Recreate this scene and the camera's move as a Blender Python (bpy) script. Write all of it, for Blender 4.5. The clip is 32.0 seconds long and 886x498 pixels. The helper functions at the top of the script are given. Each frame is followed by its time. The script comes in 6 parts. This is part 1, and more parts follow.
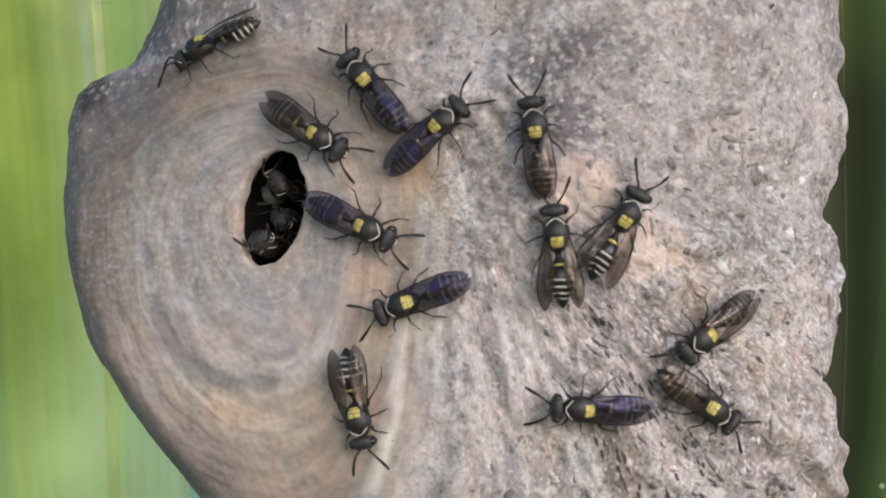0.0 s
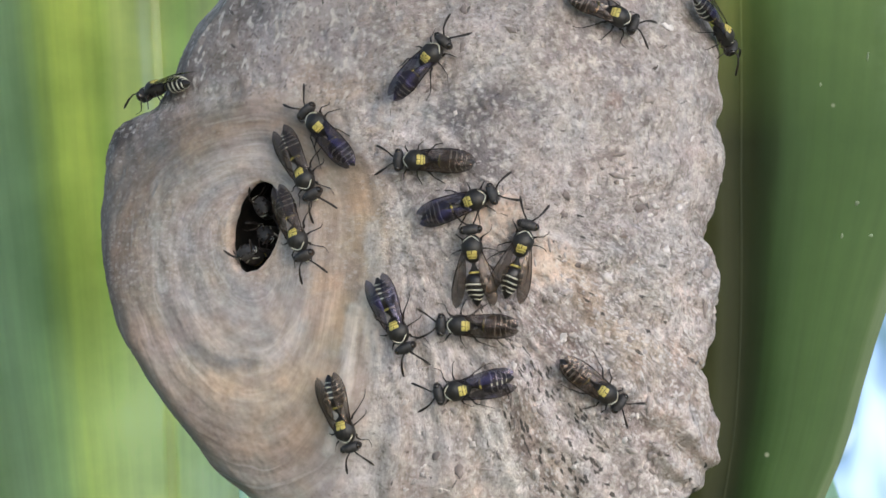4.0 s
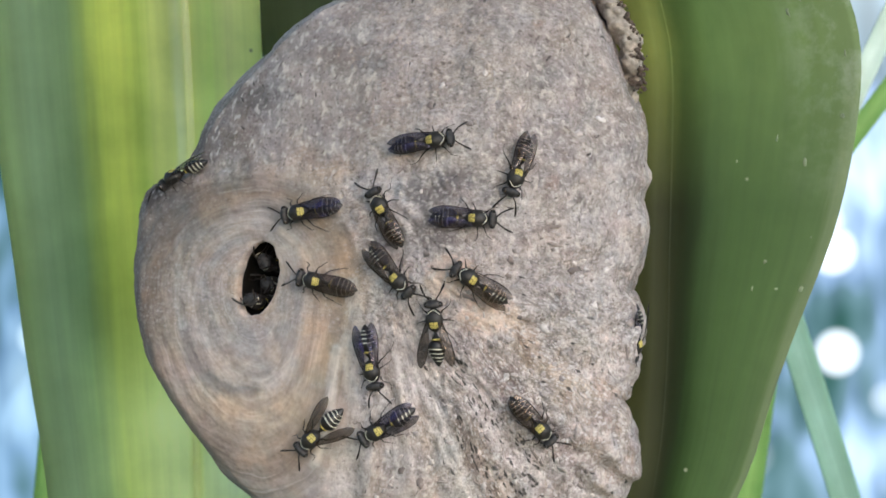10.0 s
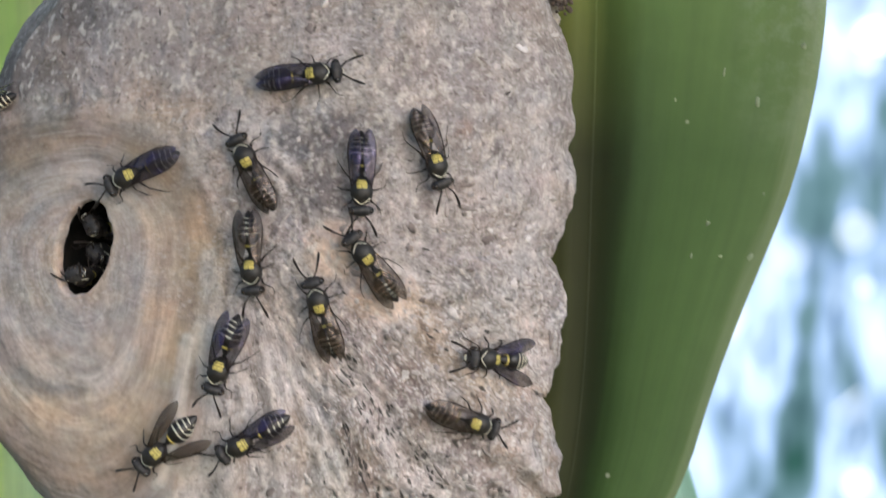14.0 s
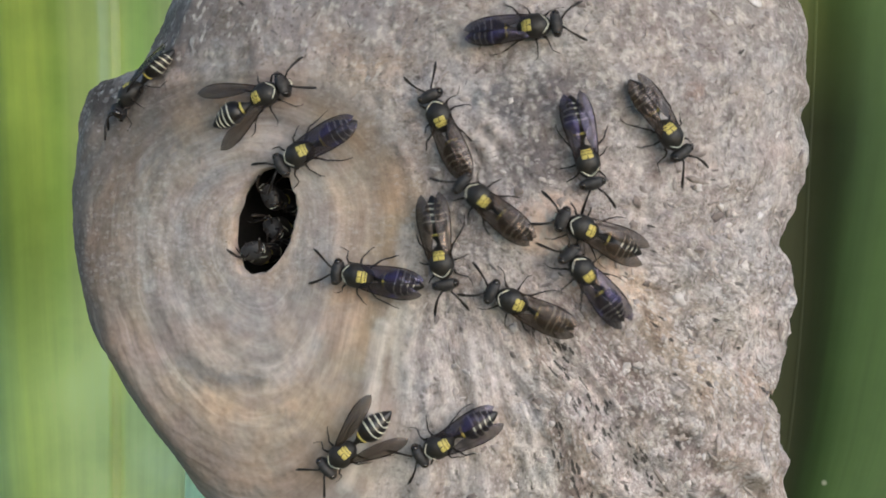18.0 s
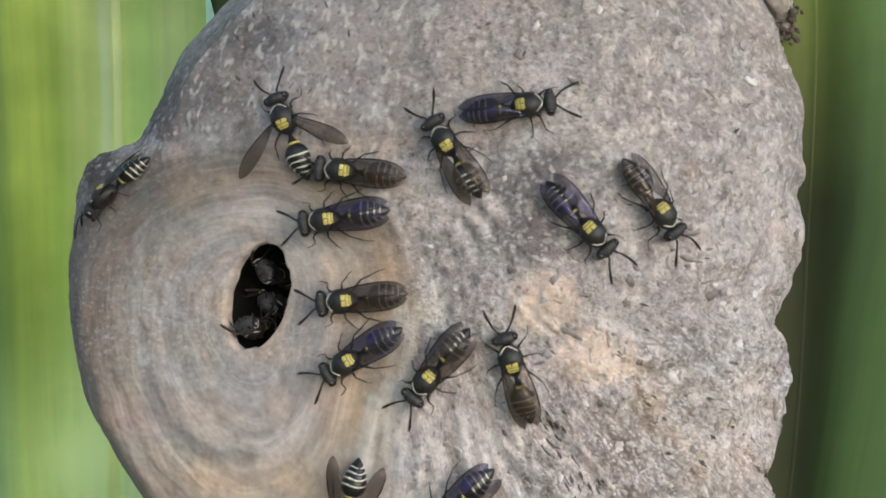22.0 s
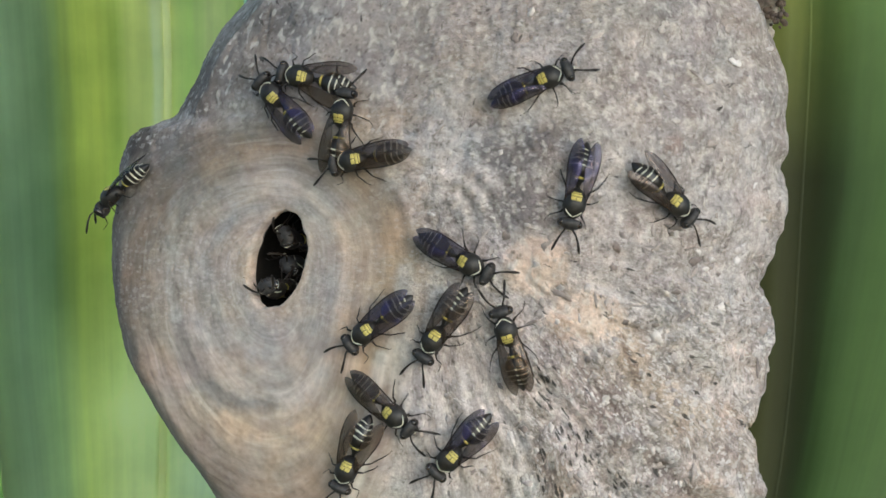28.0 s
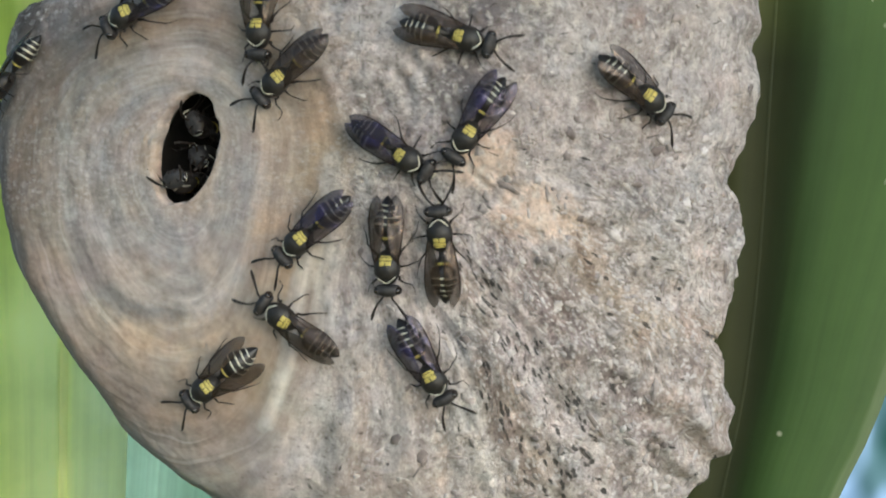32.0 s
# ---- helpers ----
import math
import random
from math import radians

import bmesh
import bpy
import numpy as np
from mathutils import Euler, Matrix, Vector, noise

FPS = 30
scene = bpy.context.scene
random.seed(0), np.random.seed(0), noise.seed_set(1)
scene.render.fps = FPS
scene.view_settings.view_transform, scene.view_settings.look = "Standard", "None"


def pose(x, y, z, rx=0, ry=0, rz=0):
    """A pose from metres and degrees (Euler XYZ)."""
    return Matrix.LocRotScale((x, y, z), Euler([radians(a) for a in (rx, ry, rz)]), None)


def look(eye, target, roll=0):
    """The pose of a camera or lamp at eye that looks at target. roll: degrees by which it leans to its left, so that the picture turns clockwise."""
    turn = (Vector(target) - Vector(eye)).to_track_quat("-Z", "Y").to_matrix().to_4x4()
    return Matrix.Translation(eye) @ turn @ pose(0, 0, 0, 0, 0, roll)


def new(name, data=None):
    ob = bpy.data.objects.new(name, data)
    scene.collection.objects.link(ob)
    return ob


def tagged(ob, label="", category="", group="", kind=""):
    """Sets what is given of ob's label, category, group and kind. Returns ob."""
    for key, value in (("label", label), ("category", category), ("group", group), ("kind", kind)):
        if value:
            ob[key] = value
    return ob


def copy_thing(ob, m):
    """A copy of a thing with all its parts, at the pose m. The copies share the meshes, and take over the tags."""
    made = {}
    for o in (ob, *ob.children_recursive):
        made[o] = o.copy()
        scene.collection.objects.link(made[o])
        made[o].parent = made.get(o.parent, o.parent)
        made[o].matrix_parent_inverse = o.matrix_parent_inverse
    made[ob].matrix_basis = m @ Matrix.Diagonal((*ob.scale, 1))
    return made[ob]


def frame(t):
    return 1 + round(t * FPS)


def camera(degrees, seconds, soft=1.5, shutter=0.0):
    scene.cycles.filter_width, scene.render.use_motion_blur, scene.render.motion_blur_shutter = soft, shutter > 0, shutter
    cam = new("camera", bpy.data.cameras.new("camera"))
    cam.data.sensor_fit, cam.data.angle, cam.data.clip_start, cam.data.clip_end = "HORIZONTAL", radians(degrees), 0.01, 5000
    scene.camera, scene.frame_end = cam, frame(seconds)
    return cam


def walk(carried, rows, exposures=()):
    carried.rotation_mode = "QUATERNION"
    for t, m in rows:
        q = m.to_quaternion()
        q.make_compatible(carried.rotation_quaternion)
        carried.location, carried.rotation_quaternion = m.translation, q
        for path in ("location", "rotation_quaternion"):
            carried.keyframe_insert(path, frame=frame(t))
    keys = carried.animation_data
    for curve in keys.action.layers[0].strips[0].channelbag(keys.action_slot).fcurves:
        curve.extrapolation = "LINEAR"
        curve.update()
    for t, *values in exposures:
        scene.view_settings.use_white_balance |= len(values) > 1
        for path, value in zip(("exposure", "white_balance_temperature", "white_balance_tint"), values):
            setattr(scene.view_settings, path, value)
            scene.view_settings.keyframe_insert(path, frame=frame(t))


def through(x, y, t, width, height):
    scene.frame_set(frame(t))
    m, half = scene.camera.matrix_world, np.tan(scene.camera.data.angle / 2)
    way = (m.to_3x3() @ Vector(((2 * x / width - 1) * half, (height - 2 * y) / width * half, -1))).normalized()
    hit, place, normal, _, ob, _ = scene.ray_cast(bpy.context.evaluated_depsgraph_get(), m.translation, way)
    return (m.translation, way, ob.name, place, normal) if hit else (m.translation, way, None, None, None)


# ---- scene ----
FOV = 25.0
cam = camera(FOV, 32.0, soft=1.45, shutter=0.5)
cam.data.dof.use_dof, cam.data.dof.focus_distance, cam.data.dof.aperture_fstop = True, 0.2, 140
# Seconds, the eye in metres, the turn in degrees.
PATH = [
    (0, -0.02624, -0.15082, -0.01578, 92.216, 1.915, -6.464),
    (0.5, -0.02360, -0.15349, -0.01056, 90.528, 2.506, -5.528),
    (1, -0.02480, -0.15142, -0.01261, 92.356, 2.104, -6.393),
    (1.5, -0.02038, -0.15388, -0.00899, 91.765, 1.977, -5.426),
    (2, -0.02319, -0.15490, -0.01073, 92.431, 1.230, -6.285),
    (2.5, -0.01881, -0.16701, -0.00915, 92.015, 1.657, -4.102),
    (3, -0.01434, -0.17454, -0.01163, 91.875, 1.002, -3.231),
    (3.5, -0.01092, -0.18440, -0.01203, 91.629, 1.680, -2.578),
    (4, -0.01057, -0.19220, -0.01349, 91.370, 1.245, -2.026),
    (4.5, -0.01222, -0.20286, -0.01466, 91.251, 1.574, -1.682),
    (6.5, -0.00716, -0.22920, -0.00500, 87.804, 1.352, -0.575),
    (7, -0.00465, -0.23305, -0.00288, 87.254, 0.410, 0.513),
    (7.5, -0.00572, -0.23330, -0.00182, 86.864, 0.650, 0.427),
    (8, -0.00338, -0.23430, -0.00122, 87.828, 0.344, 0.349),
    (8.5, -0.00309, -0.23494, 0.00026, 89.315, 0.269, -0.155),
    (9, 0.00000, -0.23576, -0.00000, 90.000, 0.000, 0.000),
    (9.5, -0.00092, -0.23531, -0.00252, 90.575, 0.288, -0.294),
    (10, -0.00048, -0.23434, -0.00245, 89.899, 0.214, -0.145),
    (10.5, -0.00147, -0.23281, -0.00371, 89.710, -0.222, -0.487),
    (11, -0.00068, -0.23322, -0.00396, 89.225, 0.103, -0.474),
    (11.5, -0.00183, -0.23093, -0.00620, 89.163, -0.300, -0.914),
    (12, -0.00266, -0.23096, -0.00392, 88.189, -0.251, -1.117),
    (12.5, -0.00791, -0.21807, -0.00675, 88.102, -0.498, -2.145),
    (13, -0.00985, -0.20222, -0.00632, 86.843, -0.164, -3.831),
    (13.5, -0.00960, -0.19032, 0.00202, 85.741, -0.573, -6.394),
    (14, -0.01065, -0.18450, 0.00362, 86.922, -0.230, -6.764),
    (14.5, -0.01766, -0.17499, -0.00069, 88.013, -1.157, -8.001),
    (15, -0.01755, -0.17262, 0.00261, 86.863, -1.390, -6.394),
    (15.5, -0.02213, -0.16883, -0.00112, 87.967, -1.318, -6.697),
    (17.5, -0.02492, -0.16286, 0.00019, 86.946, -0.745, -6.285),
    (18, -0.02407, -0.16250, 0.00055, 86.884, -0.740, -5.891),
    (18.5, -0.02374, -0.16256, 0.00159, 87.082, -0.466, -5.899),
    (19, -0.02514, -0.16110, 0.00090, 87.649, -0.534, -6.498),
    (19.5, -0.02566, -0.16012, 0.00232, 87.386, -0.648, -6.028),
    (20, -0.02503, -0.15892, 0.00128, 87.875, -1.072, -5.623),
    (20.5, -0.02416, -0.16093, 0.00300, 87.393, -0.837, -5.299),
    (21, -0.02211, -0.16224, 0.00333, 87.433, -0.834, -4.737),
    (21.5, -0.02335, -0.16267, 0.00384, 87.514, -0.865, -5.617),
    (22, -0.02169, -0.16262, 0.00265, 88.345, -1.162, -5.206),
    (22.5, -0.02305, -0.16434, 0.00241, 88.112, -1.417, -5.761),
    (23, -0.02195, -0.16386, 0.00031, 87.796, -1.814, -5.159),
    (23.5, -0.02127, -0.16518, 0.00091, 87.352, -1.529, -4.963),
    (24, -0.02015, -0.16506, -0.00177, 87.503, -1.772, -4.935),
    (24.5, -0.02039, -0.16638, 0.00083, 85.742, -1.645, -5.136),
    (25, -0.02353, -0.17018, 0.00261, 85.970, -1.286, -5.400),
    (25.5, -0.02140, -0.17424, 0.00435, 86.222, -1.869, -3.659),
    (26, -0.02182, -0.17538, 0.00297, 87.259, -1.333, -3.982),
    (26.5, -0.01828, -0.17784, 0.00560, 86.928, -1.161, -3.099),
    (28.5, -0.01260, -0.17723, 0.00082, 88.062, -1.373, -1.720),
    (29, -0.01444, -0.17533, -0.00185, 88.831, -1.529, -3.324),
    (29.5, -0.01252, -0.17430, -0.00268, 88.750, -1.801, -2.768),
    (30, -0.01132, -0.17414, -0.00166, 87.761, -1.771, -2.498),
    (30.5, -0.01397, -0.17416, -0.00259, 87.517, -1.478, -3.293),
    (31, -0.01094, -0.17140, -0.00138, 86.876, -1.274, -2.387),
    (31.5, -0.01369, -0.16201, -0.00479, 87.308, -1.395, -4.044),
    (32, -0.01298, -0.15732, -0.00243, 85.924, -1.560, -4.115),
]
walk(cam, [(t, pose(*place)) for t, *place in PATH], [(0, 1.06, 5850, 13), (2, 1.06, 5850, 13), (4, 1.06, 5800, 9), (7, 1.06, 5850, 10), (9, 1.06, 5850, 9), (13, 0.92, 5950, 10), (15, 0.94, 5950, 12), (19, 0.93, 5950, 8), (24, 1.08, 5850, 7), (29, 1.02, 5850, 3), (32, 0.97, 5900, 3)])

# ---- world and light ----
world = bpy.data.worlds.new("world")
scene.world = world
world.use_nodes = True
SUN_HEIGHT, SUN_WAY = 14, 157  # degrees above the ground, degrees from +y towards +x
sky = world.node_tree.nodes.new("ShaderNodeTexSky")
sky.sky_type, sky.sun_disc = "NISHITA", False
sky.sun_elevation, sky.sun_rotation = radians(SUN_HEIGHT), radians(SUN_WAY)
sky_out = world.node_tree.nodes["Background"]
sky_out.inputs["Strength"].default_value = 0.09
world.node_tree.links.new(sky.outputs[0], sky_out.inputs["Color"])
sun = new("sun", bpy.data.lights.new("sun", "SUN"))
sun.data.energy, sun.data.angle, sun.data.color = 1.7, radians(62), (1.0, 0.98, 0.96)
way = Vector((math.sin(radians(SUN_WAY)) * math.cos(radians(SUN_HEIGHT)), math.cos(radians(SUN_WAY)) * math.cos(radians(SUN_HEIGHT)), math.sin(radians(SUN_HEIGHT))))
sun.matrix_world = look(way * 3, (0, 0, 0))

MM = 0.001
# The nest's form, in millimetres: x to the side, y away, z up.
OUTLINE = [(-38.8, -6), (-38.5, -1), (-37.9, 2.9), (-36.6, 5.2), (-33, 7), (-31.2, 9.6), (-28.4, 15.3), (-21.7, 21.8), (-15.2, 27), (-3.1, 31.6), (6, 34.5), (13, 34), (17.6, 30.5), (20.9, 24), (23.7, 16.5), (25.6, 11.5), (25.3, 8.2), (25.8, 6), (25.3, 3.6), (25.7, 1.6), (26.0, 0.0), (25.7, -2), (24.8, -5), (24.1, -6.6), (24.1, -8.3), (24.6, -9.4), (25.2, -10.4), (25.3, -11.8), (24.9, -15), (24.3, -18), (23.5, -20.4), (22.5, -21.6), (22.5, -22.1), (23.4, -23.2), (24.2, -25.2), (24.3, -28.6), (22.7, -33.2), (20.8, -36.2), (17.2, -40.2), (11, -42.4), (4.3, -43.3), (-6.2, -42), (-13.4, -40), (-20.4, -35.9), (-24.2, -33.4), (-28.8, -28.6), (-34.7, -20.2), (-37.4, -14.5)]
HOLE, HOLE_U, HOLE_V, HOLE_A, HOLE_B = np.array([-21.95, -6.3]), np.array([0.25, 0.968]), np.array([0.968, -0.25]), 4.6, 2.62
MIDDLE = np.array([-1.0, -5.0])


def smooth_loop(points, steps=24):
    """A closed line that runs smoothly through the points."""
    p = np.array(points, float)
    a, b, c, d = (np.roll(p, k, 0)[:, None] for k in (1, 0, -1, -2))
    u = np.linspace(0, 1, steps, endpoint=False)[None, :, None]
    return (0.5 * (2 * b + (c - a) * u + (2 * a - 5 * b + 4 * c - d) * u**2 + (3 * b - a - 3 * c + d) * u**3)).reshape(-1, 2)


LOOP = smooth_loop(OUTLINE)


def deep_edge(x, z):
    """How far the edge of the nest falls back: little at the face, most above, where the nest runs out on its leaf."""
    return np.clip((x + 27) / 12, 0, 1) * (1 - np.clip((-16 - z) / 8, 0, 1) * np.clip((10 - x) / 12, 0, 1)), np.clip((z - 6) / 7, 0, 1) * np.clip((8 - x) / 12, 0, 1)


_side, _high = deep_edge(LOOP[:, :1], LOOP[:, 1:])
LOOP = LOOP * (0.986 + 0.02 * _side + 0.02 * _high)


def reach(center, angle):
    """How far the outline lies from a center, by the angle from +x towards +z."""
    off = LOOP - center
    way = np.arctan2(off[:, 1], off[:, 0])
    order = np.argsort(way)
    return np.interp(angle, way[order], np.hypot(*off.T)[order], period=2 * np.pi)


TWIST = np.array([[0.36, 0.48, -0.8], [-0.8, 0.6, 0.0], [0.48, 0.64, 0.6]])
TABLE = np.random.RandomState(7).rand(64, 64, 64)


def noise3(p):
    """Smooth noise from -1 to 1 at points of shape (n, 3), one cell a unit."""
    p = p @ TWIST
    i = np.floor(p).astype(int)
    f = p - i
    f = f * f * (3 - 2 * f)
    out = 0
    for dx in (0, 1):
        for dy in (0, 1):
            for dz in (0, 1):
                w = np.abs(1 - dx - f[:, 0]) * np.abs(1 - dy - f[:, 1]) * np.abs(1 - dz - f[:, 2])
                out = out + w * TABLE[(i[:, 0] + dx) % 64, (i[:, 1] + dy) % 64, (i[:, 2] + dz) % 64]
    return 2 * out - 1


def plain_depth(x, z):
    """The depth y of the nest's front without its fine relief."""
    x, z = np.asarray(x, float), np.asarray(z, float)
    off = np.stack([x - MIDDLE[0], z - MIDDLE[1]], -1)
    rho = np.hypot(off[..., 0], off[..., 1]) / reach(MIDDLE, np.arctan2(off[..., 1], off[..., 0]))
    rho = np.minimum(rho, 1)
    dome = 8.0 - 14.0 * (1 - rho**2) ** 0.62
    far = np.hypot(x - HOLE[0], z - HOLE[1])
    face = 2.0 - 0.42 * (x - HOLE[0]) + 0.03 * (z - HOLE[1]) + 0.002 * far**2
    face = face + 0.027 * np.clip(-0.85 * (x - HOLE[0]) + 0.53 * (z - HOLE[1]) - 5, 0, None) ** 2
    h = np.clip(0.5 + 0.5 * (face - dome) / 3.0, 0, 1)
    y = dome * (1 - h) + face * h + 3.0 * h * (1 - h)
    deep, high = deep_edge(x, z)
    return y + (1 - deep) * 2.5 * np.clip((rho - 0.95) / 0.05, 0, 1) ** 2.5 + (deep * 9.0 + high * 8.0) * np.clip((rho - 0.93) / 0.07, 0, 1) ** 1.4

# ---- materials ----
def material(name, roughness=0.6, metallic=0.0, color=(0.5, 0.5, 0.5)):
    m = bpy.data.materials.new(name)
    m.use_nodes = True
    b = m.node_tree.nodes["Principled BSDF"]
    b.inputs["Base Color"].default_value = (*color, 1)
    b.inputs["Roughness"].default_value, b.inputs["Metallic"].default_value = roughness, metallic
    return m, m.node_tree.nodes, m.node_tree.links, b


def ramp(nodes, stops, mode="LINEAR"):
    r = nodes.new("ShaderNodeValToRGB")
    r.color_ramp.interpolation = mode
    while len(r.color_ramp.elements) < len(stops):
        r.color_ramp.elements.new(0.5)
    for e, (at, c) in zip(r.color_ramp.elements, stops):
        e.position, e.color = at, (*c, 1) if len(c) == 3 else c
    return r


def grain(nodes, links, scale, detail=6.0, coords="Object", rough=0.6, stretch=None):
    n = nodes.new("ShaderNodeTexNoise")
    n.inputs["Scale"].default_value, n.inputs["Detail"].default_value, n.inputs["Roughness"].default_value = scale, detail, rough
    c = nodes.new("ShaderNodeTexCoord")
    if stretch:
        s = nodes.new("ShaderNodeMapping")
        s.inputs["Scale"].default_value = stretch
        links.new(c.outputs[coords], s.inputs[0])
        links.new(s.outputs[0], n.inputs["Vector"])
    else:
        links.new(c.outputs[coords], n.inputs["Vector"])
    return n


def mix(nodes, links, a, b, f, blend="MIX"):
    m = nodes.new("ShaderNodeMix")
    m.data_type, m.blend_type = "RGBA", blend
    for k, v in ((0, f), (6, a), (7, b)):
        if isinstance(v, (int, float)):
            m.inputs[k].default_value = v
        elif isinstance(v, tuple):
            m.inputs[k].default_value = (*v, 1)
        else:
            links.new(v, m.inputs[k])
    return m.outputs[2]


def bump(nodes, links, b, height, strength, distance):
    n = nodes.new("ShaderNodeBump")
    n.inputs["Strength"].default_value, n.inputs["Distance"].default_value = strength, distance
    links.new(height, n.inputs["Height"])
    links.new(n.outputs[0], b.inputs["Normal"])
    return n


def paper_material():
    """Wood-pulp paper: the stains and painted shade of the envelope come from its colour attribute, the fibres from
    noise.
    """
    m, n, l, b = material("wasp_paper", 0.92)
    at = n.new("ShaderNodeAttribute")
    at.attribute_name = "pulp"
    fine = grain(n, l, 2900, 5, rough=0.75)
    mid = grain(n, l, 700, 6, rough=0.65)
    fibre = grain(n, l, 1500, 5, rough=0.6)
    fibre.inputs["Distortion"].default_value = 2.2
    f1 = ramp(n, [(0.34, (0.52, 0.50, 0.49)), (0.45, (0.94, 0.94, 0.94)), (0.55, (1.03, 1.03, 1.03)), (0.66, (1.35, 1.35, 1.37))])
    f2 = ramp(n, [(0.34, (0.70, 0.68, 0.65)), (0.52, (1, 1, 1)), (0.68, (1.2, 1.19, 1.17))])
    f3 = ramp(n, [(0.30, (0.70, 0.68, 0.66)), (0.46, (0.97, 0.97, 0.97)), (0.58, (1.02, 1.02, 1.02)), (0.68, (1.25, 1.25, 1.27))])
    l.new(fine.outputs[0], f1.inputs[0]), l.new(mid.outputs[0], f2.inputs[0]), l.new(fibre.outputs[0], f3.inputs[0])
    wob = grain(n, l, 1600, 3)
    tc = n.new("ShaderNodeTexCoord")
    push = n.new("ShaderNodeVectorMath")
    push.operation = "MULTIPLY_ADD"
    l.new(wob.outputs["Color"], push.inputs[0])
    push.inputs[1].default_value = (0.0011,) * 3
    l.new(tc.outputs["Object"], push.inputs[2])
    cell = n.new("ShaderNodeTexVoronoi")
    cell.inputs["Scale"].default_value = 1500
    l.new(push.outputs[0], cell.inputs["Vector"])
    f4 = ramp(n, [(0.0, (0.72, 0.70, 0.69)), (0.3, (0.95, 0.95, 0.95)), (0.7, (1.03, 1.03, 1.03)), (1.0, (1.4, 1.4, 1.43))])
    l.new(cell.outputs["Color"], f4.inputs[0])
    sm = n.new("ShaderNodeAttribute")
    sm.attribute_name = "grain"
    c = mix(n, l, at.outputs["Color"], f2.outputs[0], 0.55, "MULTIPLY")
    much = n.new("ShaderNodeMath")
    much.operation = "MULTIPLY"
    l.new(sm.outputs["Fac"], much.inputs[0])
    much.inputs[1].default_value = 1.0
    c = mix(n, l, c, f1.outputs[0], much.outputs[0], "MULTIPLY")
    c = mix(n, l, c, f3.outputs[0], much.outputs[0], "MULTIPLY")
    c = mix(n, l, c, f4.outputs[0], much.outputs[0], "MULTIPLY")
    for name, share, low, high in (("fan", "streaked", 0.80, 1.22), ("ring", "ringed", 0.90, 1.09)):
        along, weight = n.new("ShaderNodeAttribute"), n.new("ShaderNodeAttribute")
        along.attribute_name, weight.attribute_name = name, share
        thread = n.new("ShaderNodeTexNoise")
        thread.inputs["Scale"].default_value, thread.inputs["Detail"].default_value, thread.inputs["Roughness"].default_value = 1.0, 4.0, 0.65
        l.new(along.outputs["Vector"], thread.inputs["Vector"])
        tint = ramp(n, [(0.34, (low, low * 0.98, low * 0.96)), (0.47, (0.97, 0.97, 0.97)), (0.56, (1.03, 1.03, 1.03)), (0.67, (high, high, high))])
        l.new(thread.outputs[0], tint.inputs[0])
        c = mix(n, l, c, tint.outputs[0], weight.outputs["Fac"], "MULTIPLY")
    # dark crumbs, strung along the flow of the paper, thick along the trails
    along, trail = n.new("ShaderNodeAttribute"), n.new("ShaderNodeAttribute")
    along.attribute_name, trail.attribute_name = "fan", "trail"
    def chips(source, stretch, key):
        """Irregular cells along the flow: a chance value for each, and a mask that leaves gaps between them."""
        drawn, wave, nudge = n.new("ShaderNodeMapping"), n.new("ShaderNodeTexNoise"), n.new("ShaderNodeVectorMath")
        drawn.inputs["Scale"].default_value, drawn.inputs["Location"].default_value = stretch, (key, key, 0)
        l.new(source, drawn.inputs[0])
        wave.inputs["Scale"].default_value, wave.inputs["Detail"].default_value = 2.0, 4.0
        l.new(drawn.outputs[0], wave.inputs["Vector"])
        nudge.operation = "MULTIPLY_ADD"
        l.new(wave.outputs["Color"], nudge.inputs[0])
        nudge.inputs[1].default_value = (1.3, 1.3, 0.0)
        l.new(drawn.outputs[0], nudge.inputs[2])
        v, parts_of = n.new("ShaderNodeTexVoronoi"), n.new("ShaderNodeSeparateColor")
        v.inputs["Scale"].default_value = 1.0
        l.new(nudge.outputs[0], v.inputs["Vector"]), l.new(v.outputs["Color"], parts_of.inputs[0])
        gap = ramp(n, [(0.42, (1, 1, 1)), (0.58, (0, 0, 0))])
        l.new(v.outputs["Distance"], gap.inputs[0])
        return parts_of.outputs[0], gap.outputs[0]

    def times(a, b):
        m2 = n.new("ShaderNodeMath")
        m2.operation = "MULTIPLY"
        for k, q in enumerate((a, b)):
            if isinstance(q, (int, float)):
                m2.inputs[k].default_value = q
            else:
                l.new(q, m2.inputs[k])
        return m2.outputs[0]

    flow = n.new("ShaderNodeAttribute")
    flow.attribute_name = "streaked"
    rest = n.new("ShaderNodeMath")
    rest.operation = "SUBTRACT"
    rest.inputs[0].default_value = 1.0
    l.new(flow.outputs["Fac"], rest.inputs[1])
    fan, even = (along.outputs["Vector"], flow.outputs["Fac"]), (tc.outputs["Object"], rest.outputs[0])
    pale, white, dull = (0.62, 0.575, 0.56), (0.70, 0.66, 0.65), (0.20, 0.165, 0.15)
    for (source, share), stretch, key, low, amount, tone in (
            (fan, (1.7, 2.4, 1), 3.0, 0.70, 0.65, pale), (fan, (2.8, 4.0, 1), 17.0, 0.76, 0.75, white), (fan, (2.6, 3.2, 1), 31.0, 0.80, 0.45, dull),
            (even, (1300, 1300, 1900), 3.0, 0.74, 0.5, pale), (even, (2200, 2200, 3000), 17.0, 0.78, 0.52, white), (even, (2300, 2300, 2700), 31.0, 0.82, 0.5, dull)):
        chance, gap = chips(source, stretch, key)
        some = ramp(n, [(low, (0, 0, 0)), (low + 0.05, (amount,) * 3)])
